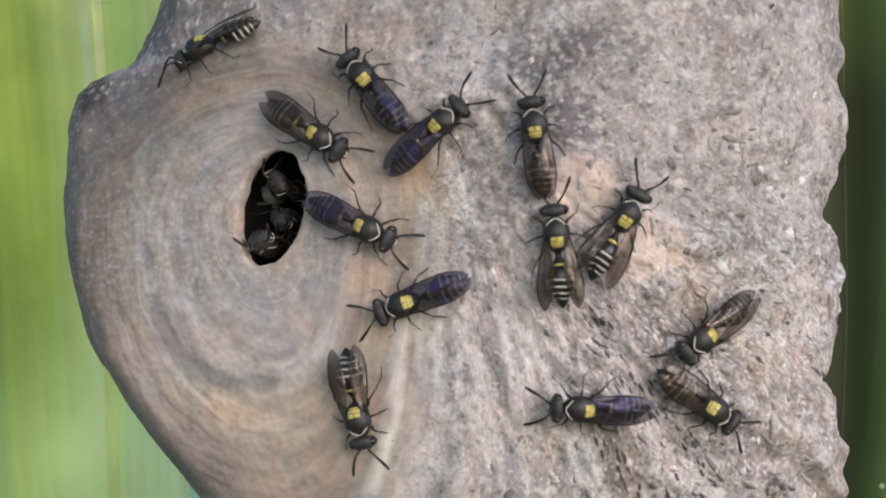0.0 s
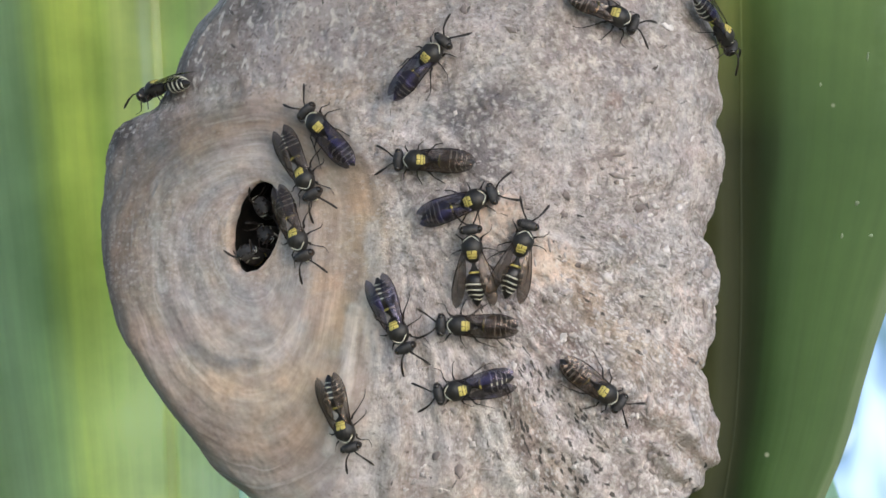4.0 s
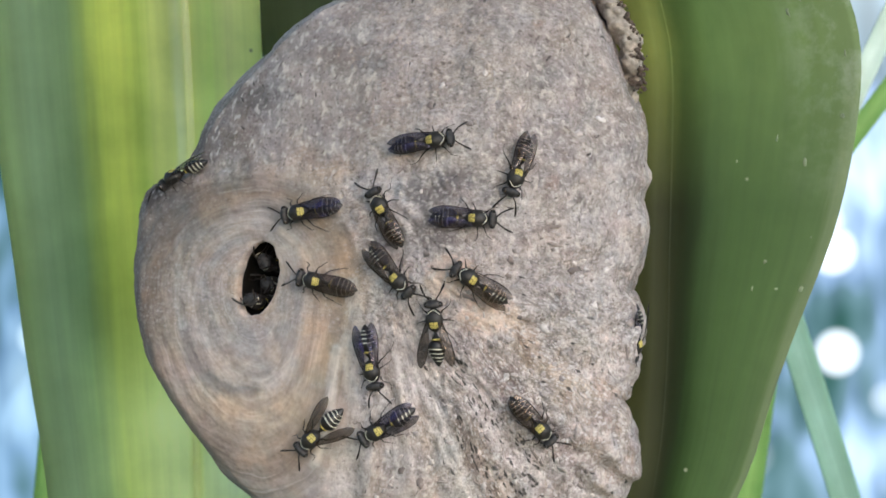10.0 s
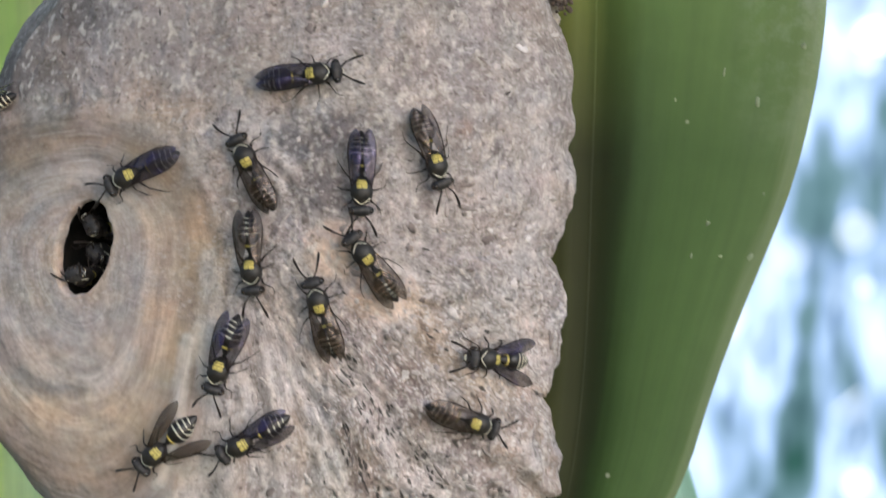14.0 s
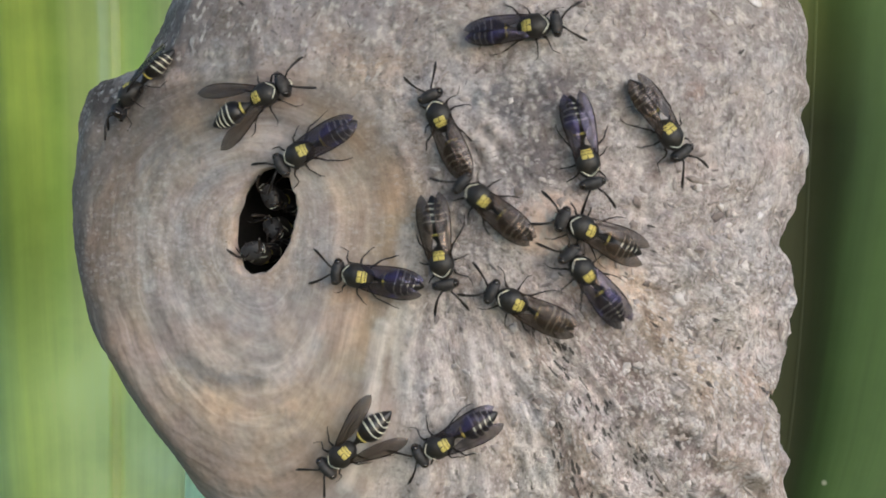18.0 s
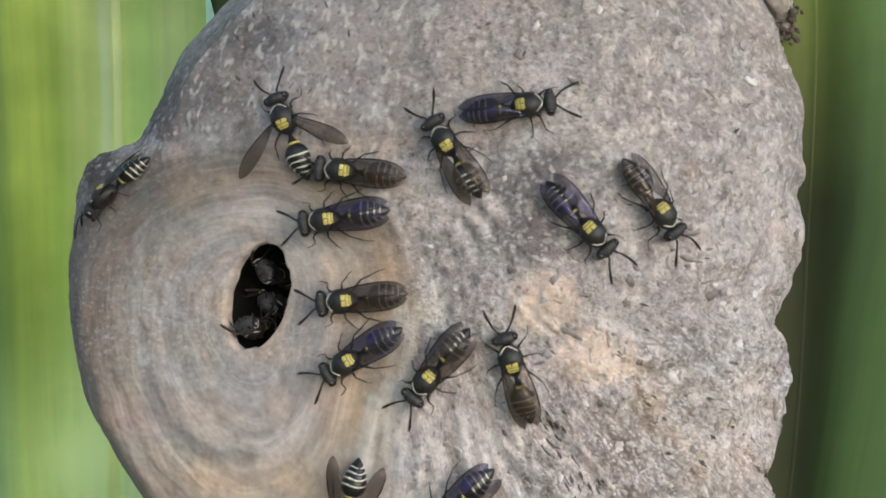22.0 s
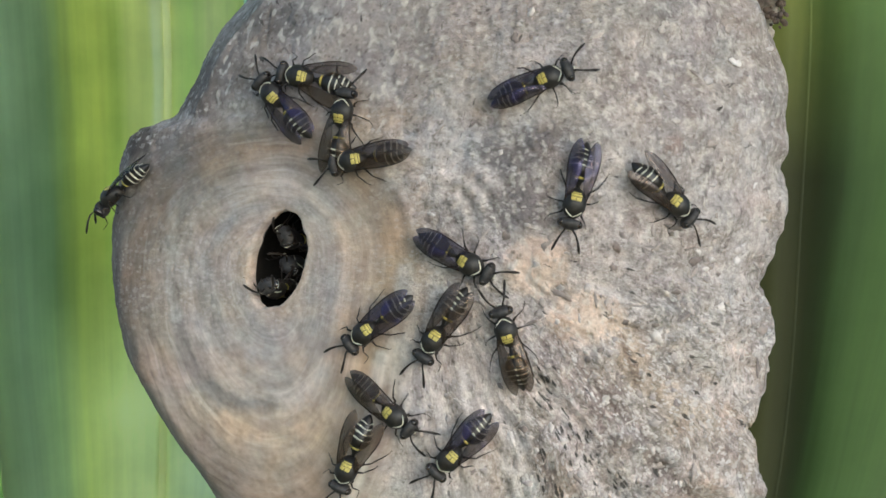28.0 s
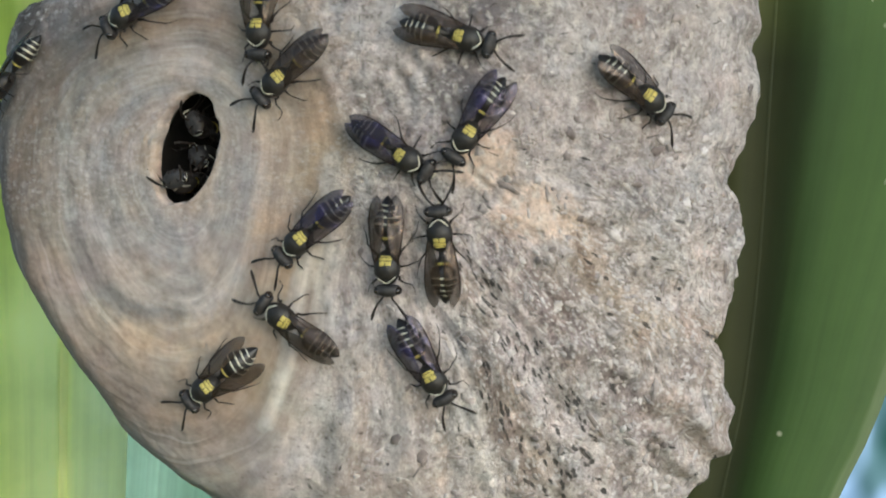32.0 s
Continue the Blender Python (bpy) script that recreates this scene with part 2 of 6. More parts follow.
        l.new(chance, some.inputs[0])
        c = mix(n, l, c, tone, times(times(times(some.outputs[0], gap), sm.outputs["Fac"]), share))
    chance, gap = chips(along.outputs["Vector"], (2.0, 1.9, 1), 51.0)
    lift = n.new("ShaderNodeMath")
    lift.operation = "MULTIPLY_ADD"
    l.new(trail.outputs["Fac"], lift.inputs[0])
    lift.inputs[1].default_value = 0.34
    l.new(chance, lift.inputs[2])
    some = ramp(n, [(0.98, (0, 0, 0)), (1.0, (0.92, 0.92, 0.92))])
    l.new(lift.outputs[0], some.inputs[0])
    c = mix(n, l, c, (0.055, 0.05, 0.045), times(some.outputs[0], gap))
    flake = grain(n, l, 650, 5, rough=0.7)
    l.new(c, b.inputs["Base Color"])
    h = mix(n, l, fine.outputs[0], fibre.outputs[0], 0.6)
    h = mix(n, l, h, cell.outputs["Color"], 0.3)
    h = mix(n, l, h, flake.outputs[0], 0.35)
    lines = n.new("ShaderNodeTexNoise")
    lines.inputs["Scale"].default_value, lines.inputs["Detail"].default_value = 0.8, 4.0
    l.new(along.outputs["Vector"], lines.inputs["Vector"])
    h = mix(n, l, h, lines.outputs[0], times(flow.outputs["Fac"], 0.25))
    rough = bump(n, l, b, h, 1.0, 0.001)
    l.new(sm.outputs["Fac"], rough.inputs["Strength"])
    b.inputs["Specular IOR Level"].default_value = 0.25
    return m


def plain(name, color, roughness=0.6, grainy=0.25, scale=900, spec=0.4, bumpy=0.2):
    m, n, l, b = material(name, roughness, 0, color)
    g = grain(n, l, scale, 4)
    r = ramp(n, [(0.3, tuple(c * (1 - grainy) for c in color)), (0.7, tuple(min(1, c * (1 + grainy)) for c in color))])
    l.new(g.outputs[0], r.inputs[0])
    l.new(r.outputs[0], b.inputs["Base Color"])
    b.inputs["Specular IOR Level"].default_value = spec
    bump(n, l, b, g.outputs[0], bumpy, 0.0001)
    return m


def scrap_material():
    """Bits of pulp, each of its own grey."""
    m, n, l, b = material("pulp_scrap", 0.9)
    own, g = n.new("ShaderNodeNewGeometry"), grain(n, l, 1600, 4)
    tone = ramp(n, [(0.0, (0.25, 0.21, 0.20)), (0.22, (0.35, 0.305, 0.29)), (0.5, (0.45, 0.40, 0.385)), (0.9, (0.58, 0.535, 0.52)), (1.0, (0.66, 0.62, 0.61))])
    l.new(own.outputs["Random Per Island"], tone.inputs[0])
    r = ramp(n, [(0.35, (0.8, 0.79, 0.78)), (0.65, (1.15, 1.15, 1.15))])
    l.new(g.outputs[0], r.inputs[0])
    l.new(mix(n, l, tone.outputs[0], r.outputs[0], 1.0, "MULTIPLY"), b.inputs["Base Color"])
    b.inputs["Specular IOR Level"].default_value = 0.25
    return m


def wing_material(name, color, sheen, clear, tint=(1, 1, 1)):
    m, n, l, b = material(name, 0.22, 0, color)
    g = grain(n, l, 380, 2)
    bump(n, l, b, grain(n, l, 420, 2, stretch=(0.6, 1.6, 1)).outputs[0], 0.7, 0.0009)
    # the sheen colour paints glints as patches into the wing's base colour
    r = ramp(n, [(0.35, tuple(c * 0.6 for c in color)), (0.5, color), (0.62, sheen)])
    l.new(g.outputs[0], r.inputs[0])
    l.new(r.outputs[0], b.inputs["Base Color"])
    b.inputs["Specular Tint"].default_value = (*tint, 1)
    b.inputs["Specular IOR Level"].default_value = 0.7
    b.inputs["Alpha"].default_value = clear
    return m


def leaf_material(name, stops, through, vein=0.35, rough=0.6, stripes=95.0, tip=None):
    """A strap leaf: bands run along it by its UV, with fine parallel veins, and light comes through."""
    m, n, l, b = material(name, rough)
    uv = n.new("ShaderNodeUVMap")
    sep = n.new("ShaderNodeSeparateXYZ")
    l.new(uv.outputs[0], sep.inputs[0])
    wob = n.new("ShaderNodeTexNoise")
    wob.inputs["Scale"].default_value, wob.inputs["Detail"].default_value = 3.0, 4.0
    st = n.new("ShaderNodeMapping")
    st.inputs["Scale"].default_value = (14, 0.8, 1)
    l.new(uv.outputs[0], st.inputs[0]), l.new(st.outputs[0], wob.inputs["Vector"])
    add = n.new("ShaderNodeMath")
    add.operation = "MULTIPLY_ADD"
    l.new(wob.outputs[0], add.inputs[0])
    add.inputs[1].default_value = 0.05
    l.new(sep.outputs[0], add.inputs[2])
    r = ramp(n, stops)
    l.new(add.outputs[0], r.inputs[0])
    tone = r.outputs[0]
    if tip:
        # paler stops towards one end of the leaf, with a dusty bloom along its outer edge
        up_stops, low, high, dusty = tip
        end_tone, up, edge = ramp(n, up_stops), n.new("ShaderNodeMapRange"), ramp(n, [(0.80, (0, 0, 0)), (0.98, (1, 1, 1))])
        l.new(add.outputs[0], end_tone.inputs[0]), l.new(add.outputs[0], edge.inputs[0])
        l.new(sep.outputs[1], up.inputs[0])
        up.inputs[1].default_value, up.inputs[2].default_value = low, high
        tone = mix(n, l, tone, end_tone.outputs[0], up.outputs[0])
        dust = ramp(n, [(0.46, (0, 0, 0)), (0.62, (0.8, 0.8, 0.8))])
        l.new(grain(n, l, 130, 6, rough=0.7).outputs[0], dust.inputs[0])
        where = mix(n, l, dust.outputs[0], edge.outputs[0], 1.0, "MULTIPLY")
        where = mix(n, l, (0, 0, 0), where, up.outputs[0])
        tone = mix(n, l, tone, dusty, where)
    lines = n.new("ShaderNodeTexNoise")
    lines.inputs["Scale"].default_value, lines.inputs["Detail"].default_value = 1.0, 5.0
    ls = n.new("ShaderNodeMapping")
    ls.inputs["Scale"].default_value = (stripes, 0.9, 1)
    l.new(uv.outputs[0], ls.inputs[0]), l.new(ls.outputs[0], lines.inputs["Vector"])
    lr = ramp(n, [(0.3, (1 - vein,) * 3), (0.7, (1 + vein,) * 3)])
    l.new(lines.outputs[0], lr.inputs[0])
    blot = grain(n, l, 60, 5)
    br = ramp(n, [(0.3, (0.82, 0.84, 0.8)), (0.7, (1.12, 1.1, 1.1))])
    l.new(blot.outputs[0], br.inputs[0])
    c = mix(n, l, tone, lr.outputs[0], 1.0, "MULTIPLY")
    c = mix(n, l, c, br.outputs[0], 1.0, "MULTIPLY")
    dots = n.new("ShaderNodeTexVoronoi")
    dots.inputs["Scale"].default_value = 110
    tc = n.new("ShaderNodeTexCoord")
    l.new(tc.outputs["Object"], dots.inputs["Vector"])
    dr = ramp(n, [(0.018, (1, 1, 1)), (0.04, (0, 0, 0))])
    l.new(dots.outputs["Distance"], dr.inputs[0])
    c = mix(n, l, c, (0.34, 0.36, 0.27), dr.outputs[0])
    l.new(c, b.inputs["Base Color"])
    bump(n, l, b, lines.outputs[0], 0.05, 0.0002)
    b.inputs["Specular IOR Level"].default_value = 0.22
    t = n.new("ShaderNodeBsdfTranslucent")
    l.new(c, t.inputs[0])
    ms = n.new("ShaderNodeMixShader")
    ms.inputs[0].default_value = through
    l.new(b.outputs[0], ms.inputs[1]), l.new(t.outputs[0], ms.inputs[2])
    l.new(ms.outputs[0], n["Material Output"].inputs[0])
    return m


PAPER = paper_material()
SHADED_PAPER = plain("shaded_paper", (0.012, 0.010, 0.008), 0.95, 0.4, 700)
CRUST_PALE = plain("pale_crust", (0.40, 0.355, 0.31), 0.9, 0.35, 1500, bumpy=0.6)
SCRAP = scrap_material()
CRUST_DARK = plain("dark_crust", (0.10, 0.075, 0.06), 0.9, 0.5, 1500, bumpy=0.6)
BLACK = plain("wasp_black", (0.020, 0.017, 0.015), 0.5, 0.45, 2500, 0.5, 0.35)
GASTER = plain("wasp_gaster", (0.016, 0.013, 0.012), 0.36, 0.4, 1800, 0.5, 0.2)
CREAM = plain("wasp_cream", (0.60, 0.58, 0.47), 0.5, 0.2, 2500)
YELLOW = plain("wasp_yellow", (0.56, 0.46, 0.12), 0.5, 0.25, 2500)
HEAD = plain("wasp_head", (0.032, 0.029, 0.029), 0.6, 0.5, 2500, 0.5, 0.4)
EYE = plain("wasp_eye", (0.02, 0.014, 0.012), 0.18, 0.2, 5000, 0.6, 0.0)
LEG = plain("wasp_leg", (0.020, 0.014, 0.011), 0.45, 0.4, 2500)
WING_BROWN = wing_material("wing_brown", (0.050, 0.033, 0.024), (0.080, 0.058, 0.046), 0.50, (1.0, 0.88, 0.85))
WING_VIOLET = wing_material("wing_violet", (0.036, 0.028, 0.030), (0.055, 0.046, 0.13), 0.48, (0.70, 0.66, 1.0))
WING_CLEAR = wing_material("wing_clear", (0.060, 0.039, 0.026), (0.085, 0.060, 0.044), 0.5, (1.0, 0.88, 0.82))
VEIN = plain("wing_vein", (0.018, 0.012, 0.009), 0.7, 0.3, 2500, 0.1)


# ---- mesh helpers, in millimetres ----
def part(name, bm, mat, parent=None, label="", unit=(1, 1, 1)):
    """One mesh under a thing, from a bmesh in millimetres."""
    me = bpy.data.meshes.new(name)
    bmesh.ops.scale(bm, vec=[MM * u for u in unit], verts=bm.verts)
    bmesh.ops.recalc_face_normals(bm, faces=bm.faces)
    bm.to_mesh(me)
    bm.free()
    me.materials.append(mat)
    for p in me.polygons:
        p.use_smooth = True
    ob = new(name, me)
    ob.parent = parent
    return tagged(ob, label)


def skin(bm, rings, closed=True):
    """Faces between rows of points; the ends are closed."""
    rows = [[bm.verts.new(p) for p in ring] for ring in rings]
    n = len(rows[0])
    for a, b in zip(rows, rows[1:]):
        for k in range(n if closed else n - 1):
            bm.faces.new((a[k], a[(k + 1) % n], b[(k + 1) % n], b[k]))
    if closed:
        bm.faces.new(rows[0])
        bm.faces.new(rows[-1][::-1])
    return rows


def tube(bm, points, radii, seg=7):
    pts = [Vector(p) for p in points]
    rings = []
    for k, p in enumerate(pts):
        d = (pts[min(k + 1, len(pts) - 1)] - pts[max(k - 1, 0)]).normalized()
        side = d.cross(Vector((0.13, 0.31, 0.94))).normalized()
        up = side.cross(d)
        rings.append([p + radii[k] * (math.cos(a) * side + math.sin(a) * up) for a in (2 * math.pi * j / seg for j in range(seg))])
    skin(bm, rings)


def loft(bm, stations, seg=18):
    """A body of round sections: rows of x, z, half width, half height."""
    skin(bm, [[(x, w * math.cos(a), z + h * math.sin(a)) for a in (2 * math.pi * j / seg for j in range(seg))] for x, z, w, h in stations])


def egg(bm, center, radii, tilt=0.0, seg=14, rings=9):
    c, turn = Vector(center), Euler((0, radians(tilt), 0)).to_matrix()
    rows = []
    for i in range(rings):
        u = math.pi * (i + 0.25) / (rings - 0.5)
        rows.append([c + turn @ Vector((radii[0] * math.cos(u), radii[1] * math.sin(u) * math.cos(a), radii[2] * math.sin(u) * math.sin(a)))
                     for a in (2 * math.pi * j / seg for j in range(seg))])
    skin(bm, rows)


def grid_mesh(name, verts, rows, cols, faces_extra=(), wrap=False):
    """A mesh from a grid of points of shape (rows * cols, 3), in metres."""
    i = np.arange(rows * cols).reshape(rows, cols)
    j = np.roll(i, -1, 1) if wrap else None
    if wrap:
        quads = np.stack([i[:-1], j[:-1], j[1:], i[1:]], -1).reshape(-1, 4)
    else:
        quads = np.stack([i[:-1, :-1], i[:-1, 1:], i[1:, 1:], i[1:, :-1]], -1).reshape(-1, 4)
    me = bpy.data.meshes.new(name)
    me.from_pydata(verts.tolist(), [], quads.tolist() + [list(f) for f in faces_extra])
    me.polygons.foreach_set("use_smooth", np.ones(len(me.polygons), bool))
    me.update()
    return me
# ---- the nest ----
PATCHES = [  # x, z, radius across, radius up, colour, strength: stains in the paper and painted shade
    (0.7, -6.1, 2.7, 2.5, (0.60, 0.475, 0.40), 0.9), (5.4, -10.3, 3.2, 2.3, (0.60, 0.48, 0.41), 0.9), (9.3, -13.2, 1.3, 3.0, (0.46, 0.34, 0.26), 0.6),
    (10.7, -16.0, 1.5, 3.0, (0.40, 0.29, 0.22), 0.5), (-15.9, 8.6, 1.8, 1.3, (0.52, 0.35, 0.22), 0.7), (-12.2, 6.7, 2.6, 1.3, (0.55, 0.41, 0.28), 0.6),
    (-0.6, 3.4, 3.4, 2.2, (0.14, 0.12, 0.125), 0.75), (1.3, 5.0, 1.2, 1.2, (0.12, 0.10, 0.11), 0.7), (0.0, -0.6, 2.6, 2.0, (0.15, 0.13, 0.14), 0.7), (-3.4, 3.2, 1.4, 1.6, (0.18, 0.16, 0.16), 0.5),
    # the large grey ones by the upper right edge paint it turning from light
    (12.0, -17.4, 0.7, 1.2, (0.13, 0.07, 0.035), 0.8), (22.6, 9.5, 1.8, 7.0, (0.235, 0.205, 0.185), 0.6), (23.6, -2.4, 1.0, 2.8, (0.24, 0.215, 0.205), 0.6), (20.8, 17.0, 2.0, 5.0, (0.25, 0.22, 0.20), 0.5), (12.9, 4.8, 1.0, 0.9, (0.33, 0.19, 0.13), 0.6), (16.0, 2.7, 0.6, 1.1, (0.13, 0.10, 0.09), 0.8),
    (6.8, -16.6, 1.9, 3.2, (0.25, 0.18, 0.15), 0.6), (8.4, -20.0, 1.6, 3.2, (0.27, 0.19, 0.15), 0.5), (16.1, -20.3, 3.0, 2.0, (0.42, 0.31, 0.21), 0.5), (18.2, -31.0, 3.4, 4.4, (0.38, 0.30, 0.23), 0.5),
    (-11.0, -15.3, 0.8, 4.0, (0.66, 0.61, 0.55), 0.8), (-7.6, -7.0, 1.0, 3.0, (0.64, 0.60, 0.55), 0.7), (-10.5, -6.0, 2.0, 6.0, (0.50, 0.37, 0.26), 0.6), (-14.0, -15.0, 2.0, 4.0, (0.48, 0.36, 0.25), 0.6), (-17.5, -21.5, 2.6, 2.5, (0.46, 0.35, 0.25), 0.55),
    # the first four also put shade of the top and left into their colour
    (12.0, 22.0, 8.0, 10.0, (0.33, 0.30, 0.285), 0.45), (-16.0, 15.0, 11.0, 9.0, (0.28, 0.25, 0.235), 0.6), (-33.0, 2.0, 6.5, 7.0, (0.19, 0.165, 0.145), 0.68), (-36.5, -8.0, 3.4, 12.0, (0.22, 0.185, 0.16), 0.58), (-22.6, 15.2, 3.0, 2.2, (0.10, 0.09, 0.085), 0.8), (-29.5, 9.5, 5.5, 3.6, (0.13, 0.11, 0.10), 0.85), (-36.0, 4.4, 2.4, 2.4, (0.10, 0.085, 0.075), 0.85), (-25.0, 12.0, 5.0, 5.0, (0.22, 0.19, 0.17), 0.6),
    (14.0, -19.0, 1.2, 3.2, (0.50, 0.36, 0.28), 0.6), (17.5, -16.0, 2.2, 1.4, (0.54, 0.42, 0.34), 0.55), (16.2, -25.0, 1.6, 3.0, (0.50, 0.38, 0.29), 0.6), (20.5, -23.0, 2.0, 2.4, (0.52, 0.42, 0.34), 0.6),
    (12.6, -24.5, 1.0, 3.4, (0.33, 0.25, 0.22), 0.6), (21.0, -15.0, 2.0, 3.0, (0.50, 0.42, 0.35), 0.5), (19.0, -8.0, 3.0, 3.0, (0.56, 0.50, 0.46), 0.5), (-3.5, -12.0, 2.2, 5.0, (0.58, 0.53, 0.50), 0.55), (-5.5, -22.0, 2.4, 5.0, (0.56, 0.50, 0.46), 0.5),
    (3.0, 9.0, 3.0, 2.0, (0.54, 0.50, 0.475), 0.5), (9.0, 1.0, 3.5, 2.5, (0.53, 0.49, 0.47), 0.5), (14.0, 9.0, 3.0, 4.0, (0.36, 0.33, 0.32), 0.4), (5.0, 13.0, 4.0, 2.0, (0.32, 0.29, 0.28), 0.4),
    (11.4, 23.5, 0.8, 0.6, (0.35, 0.20, 0.12), 0.6), (17.4, 14.0, 2.5, 6.0, (0.28, 0.24, 0.21), 0.4), (4.0, 17.0, 5.0, 4.0, (0.26, 0.23, 0.20), 0.35), (-12.0, 20.0, 6.0, 3.0, (0.24, 0.21, 0.19), 0.45),
]
TRAILS = [  # dark specks strung along lines: x, z from, x, z to
    (1.0, -15.2, 4.3, -21.9), (2.3, -15.8, 4.4, -20.0), (4.4, -22.5, 7.2, -24.6), (8.2, -25.0, 10.2, -28.9), (10.2, -28.9, 12.4, -33.0), (1.8, -23.0, 4.4, -28.7),
    (4.4, -28.7, 7.4, -33.8), (13.3, -37.1, 17.4, -36.0), (5.5, -21.0, 8.6, -26.0), (0.0, -14.5, 2.2, -18.0), (6.0, -26.5, 9.5, -33.0), (17.0, -34.0, 21.0, -33.5),
]


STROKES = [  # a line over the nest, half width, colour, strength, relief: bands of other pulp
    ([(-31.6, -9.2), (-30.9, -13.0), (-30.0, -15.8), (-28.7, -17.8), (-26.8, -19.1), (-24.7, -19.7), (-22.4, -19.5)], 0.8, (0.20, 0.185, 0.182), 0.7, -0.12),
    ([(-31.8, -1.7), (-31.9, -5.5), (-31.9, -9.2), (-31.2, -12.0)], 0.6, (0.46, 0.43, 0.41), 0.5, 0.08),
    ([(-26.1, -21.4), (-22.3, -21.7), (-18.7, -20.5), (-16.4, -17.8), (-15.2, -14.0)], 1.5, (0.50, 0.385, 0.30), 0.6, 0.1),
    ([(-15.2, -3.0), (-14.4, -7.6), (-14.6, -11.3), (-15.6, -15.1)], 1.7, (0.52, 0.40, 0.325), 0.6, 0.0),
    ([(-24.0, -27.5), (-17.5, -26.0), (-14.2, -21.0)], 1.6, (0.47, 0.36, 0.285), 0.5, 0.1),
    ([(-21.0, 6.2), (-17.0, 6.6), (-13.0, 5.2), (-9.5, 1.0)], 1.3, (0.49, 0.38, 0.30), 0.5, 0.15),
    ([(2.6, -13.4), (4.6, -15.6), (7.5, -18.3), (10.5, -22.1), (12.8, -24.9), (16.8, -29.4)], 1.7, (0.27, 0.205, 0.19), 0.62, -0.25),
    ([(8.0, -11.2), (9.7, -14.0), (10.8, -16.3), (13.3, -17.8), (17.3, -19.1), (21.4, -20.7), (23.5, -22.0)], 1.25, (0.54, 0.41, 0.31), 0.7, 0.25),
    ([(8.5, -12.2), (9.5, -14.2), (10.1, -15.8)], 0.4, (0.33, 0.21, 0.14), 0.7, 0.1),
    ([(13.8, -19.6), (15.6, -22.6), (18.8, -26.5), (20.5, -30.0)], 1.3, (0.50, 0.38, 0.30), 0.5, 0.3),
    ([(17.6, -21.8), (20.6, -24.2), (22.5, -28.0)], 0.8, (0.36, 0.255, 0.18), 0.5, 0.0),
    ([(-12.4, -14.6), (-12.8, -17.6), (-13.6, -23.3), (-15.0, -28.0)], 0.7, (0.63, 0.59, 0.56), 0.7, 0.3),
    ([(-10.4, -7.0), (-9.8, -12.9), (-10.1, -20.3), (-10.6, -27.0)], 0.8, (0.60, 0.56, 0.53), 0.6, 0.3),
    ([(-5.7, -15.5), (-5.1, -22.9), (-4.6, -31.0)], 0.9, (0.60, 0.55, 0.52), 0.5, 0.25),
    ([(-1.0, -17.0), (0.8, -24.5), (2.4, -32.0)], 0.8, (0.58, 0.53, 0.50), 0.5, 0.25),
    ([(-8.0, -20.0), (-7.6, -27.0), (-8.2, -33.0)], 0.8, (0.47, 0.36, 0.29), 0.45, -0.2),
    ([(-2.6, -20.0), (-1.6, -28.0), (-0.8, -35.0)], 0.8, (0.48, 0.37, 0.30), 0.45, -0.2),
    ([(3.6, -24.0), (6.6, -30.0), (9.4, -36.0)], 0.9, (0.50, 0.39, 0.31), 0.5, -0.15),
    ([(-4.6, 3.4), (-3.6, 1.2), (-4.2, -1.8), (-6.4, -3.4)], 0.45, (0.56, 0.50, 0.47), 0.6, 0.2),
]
SHELLS = [  # x, z, radius, height: small overlapping flakes
    (7.3, -13.4, 1.5, 0.5), (12.6, -19.4, 1.5, 0.55), (15.4, -20.6, 1.6, 0.5), (18.4, -22.4, 1.7, 0.5), (10.2, -17.6, 1.1, 0.4), (13.2, -22.6, 1.4, 0.45), (16.4, -24.8, 1.8, 0.5), (19.8, -26.4, 1.9, 0.55), (5.6, -14.0, 1.1, 0.35),
    (15.0, -28.0, 1.6, 0.45), (18.6, -30.6, 1.9, 0.5), (21.2, -22.6, 1.2, 0.45), (9.4, -20.6, 1.1, 0.35), (11.6, -25.4, 1.2, 0.4),
]


def hole_rim(angle, grow=1.0):
    return HOLE + grow * (HOLE_A * np.cos(angle)[:, None] * HOLE_U + HOLE_B * np.sin(angle)[:, None] * HOLE_V)


def on_face(x, z):
    """1 on the smooth face round the entrance, 0 on the rough body."""
    dx, dz = x - HOLE[0], z - HOLE[1]
    r = np.hypot(np.where(dx > 0, dx / 12.3, dx / 18.5), np.where(dz > 0, dz / 12.6, dz / 31.0))
    return 1 / (1 + np.exp((r - 1) * 16)), r


def ring_way(x, z):
    """How far out a point lies on the rings of the face, 0 at the entrance and 1 at the face's edge, and the turn round the entrance."""
    dx, dz = x - HOLE[0], z - HOLE[1]
    return np.hypot(np.where(dx > 0, dx / 13.0, dx / 16.8), np.where(dz > 0, dz / 13.5, dz / 25.0)), np.arctan2(dz, dx)


def along_line(x, z, points):
    """The distance of points of the nest from a line drawn on it."""
    best = np.full(len(x), 1e9)
    for (ax, az), (bx, bz) in zip(points, points[1:]):
        d = np.array([bx - ax, bz - az])
        f = np.clip(((x - ax) * d[0] + (z - az) * d[1]) / (d @ d), 0, 1)
        best = np.minimum(best, np.hypot(x - ax - f * d[0], z - az - f * d[1]))
    return best


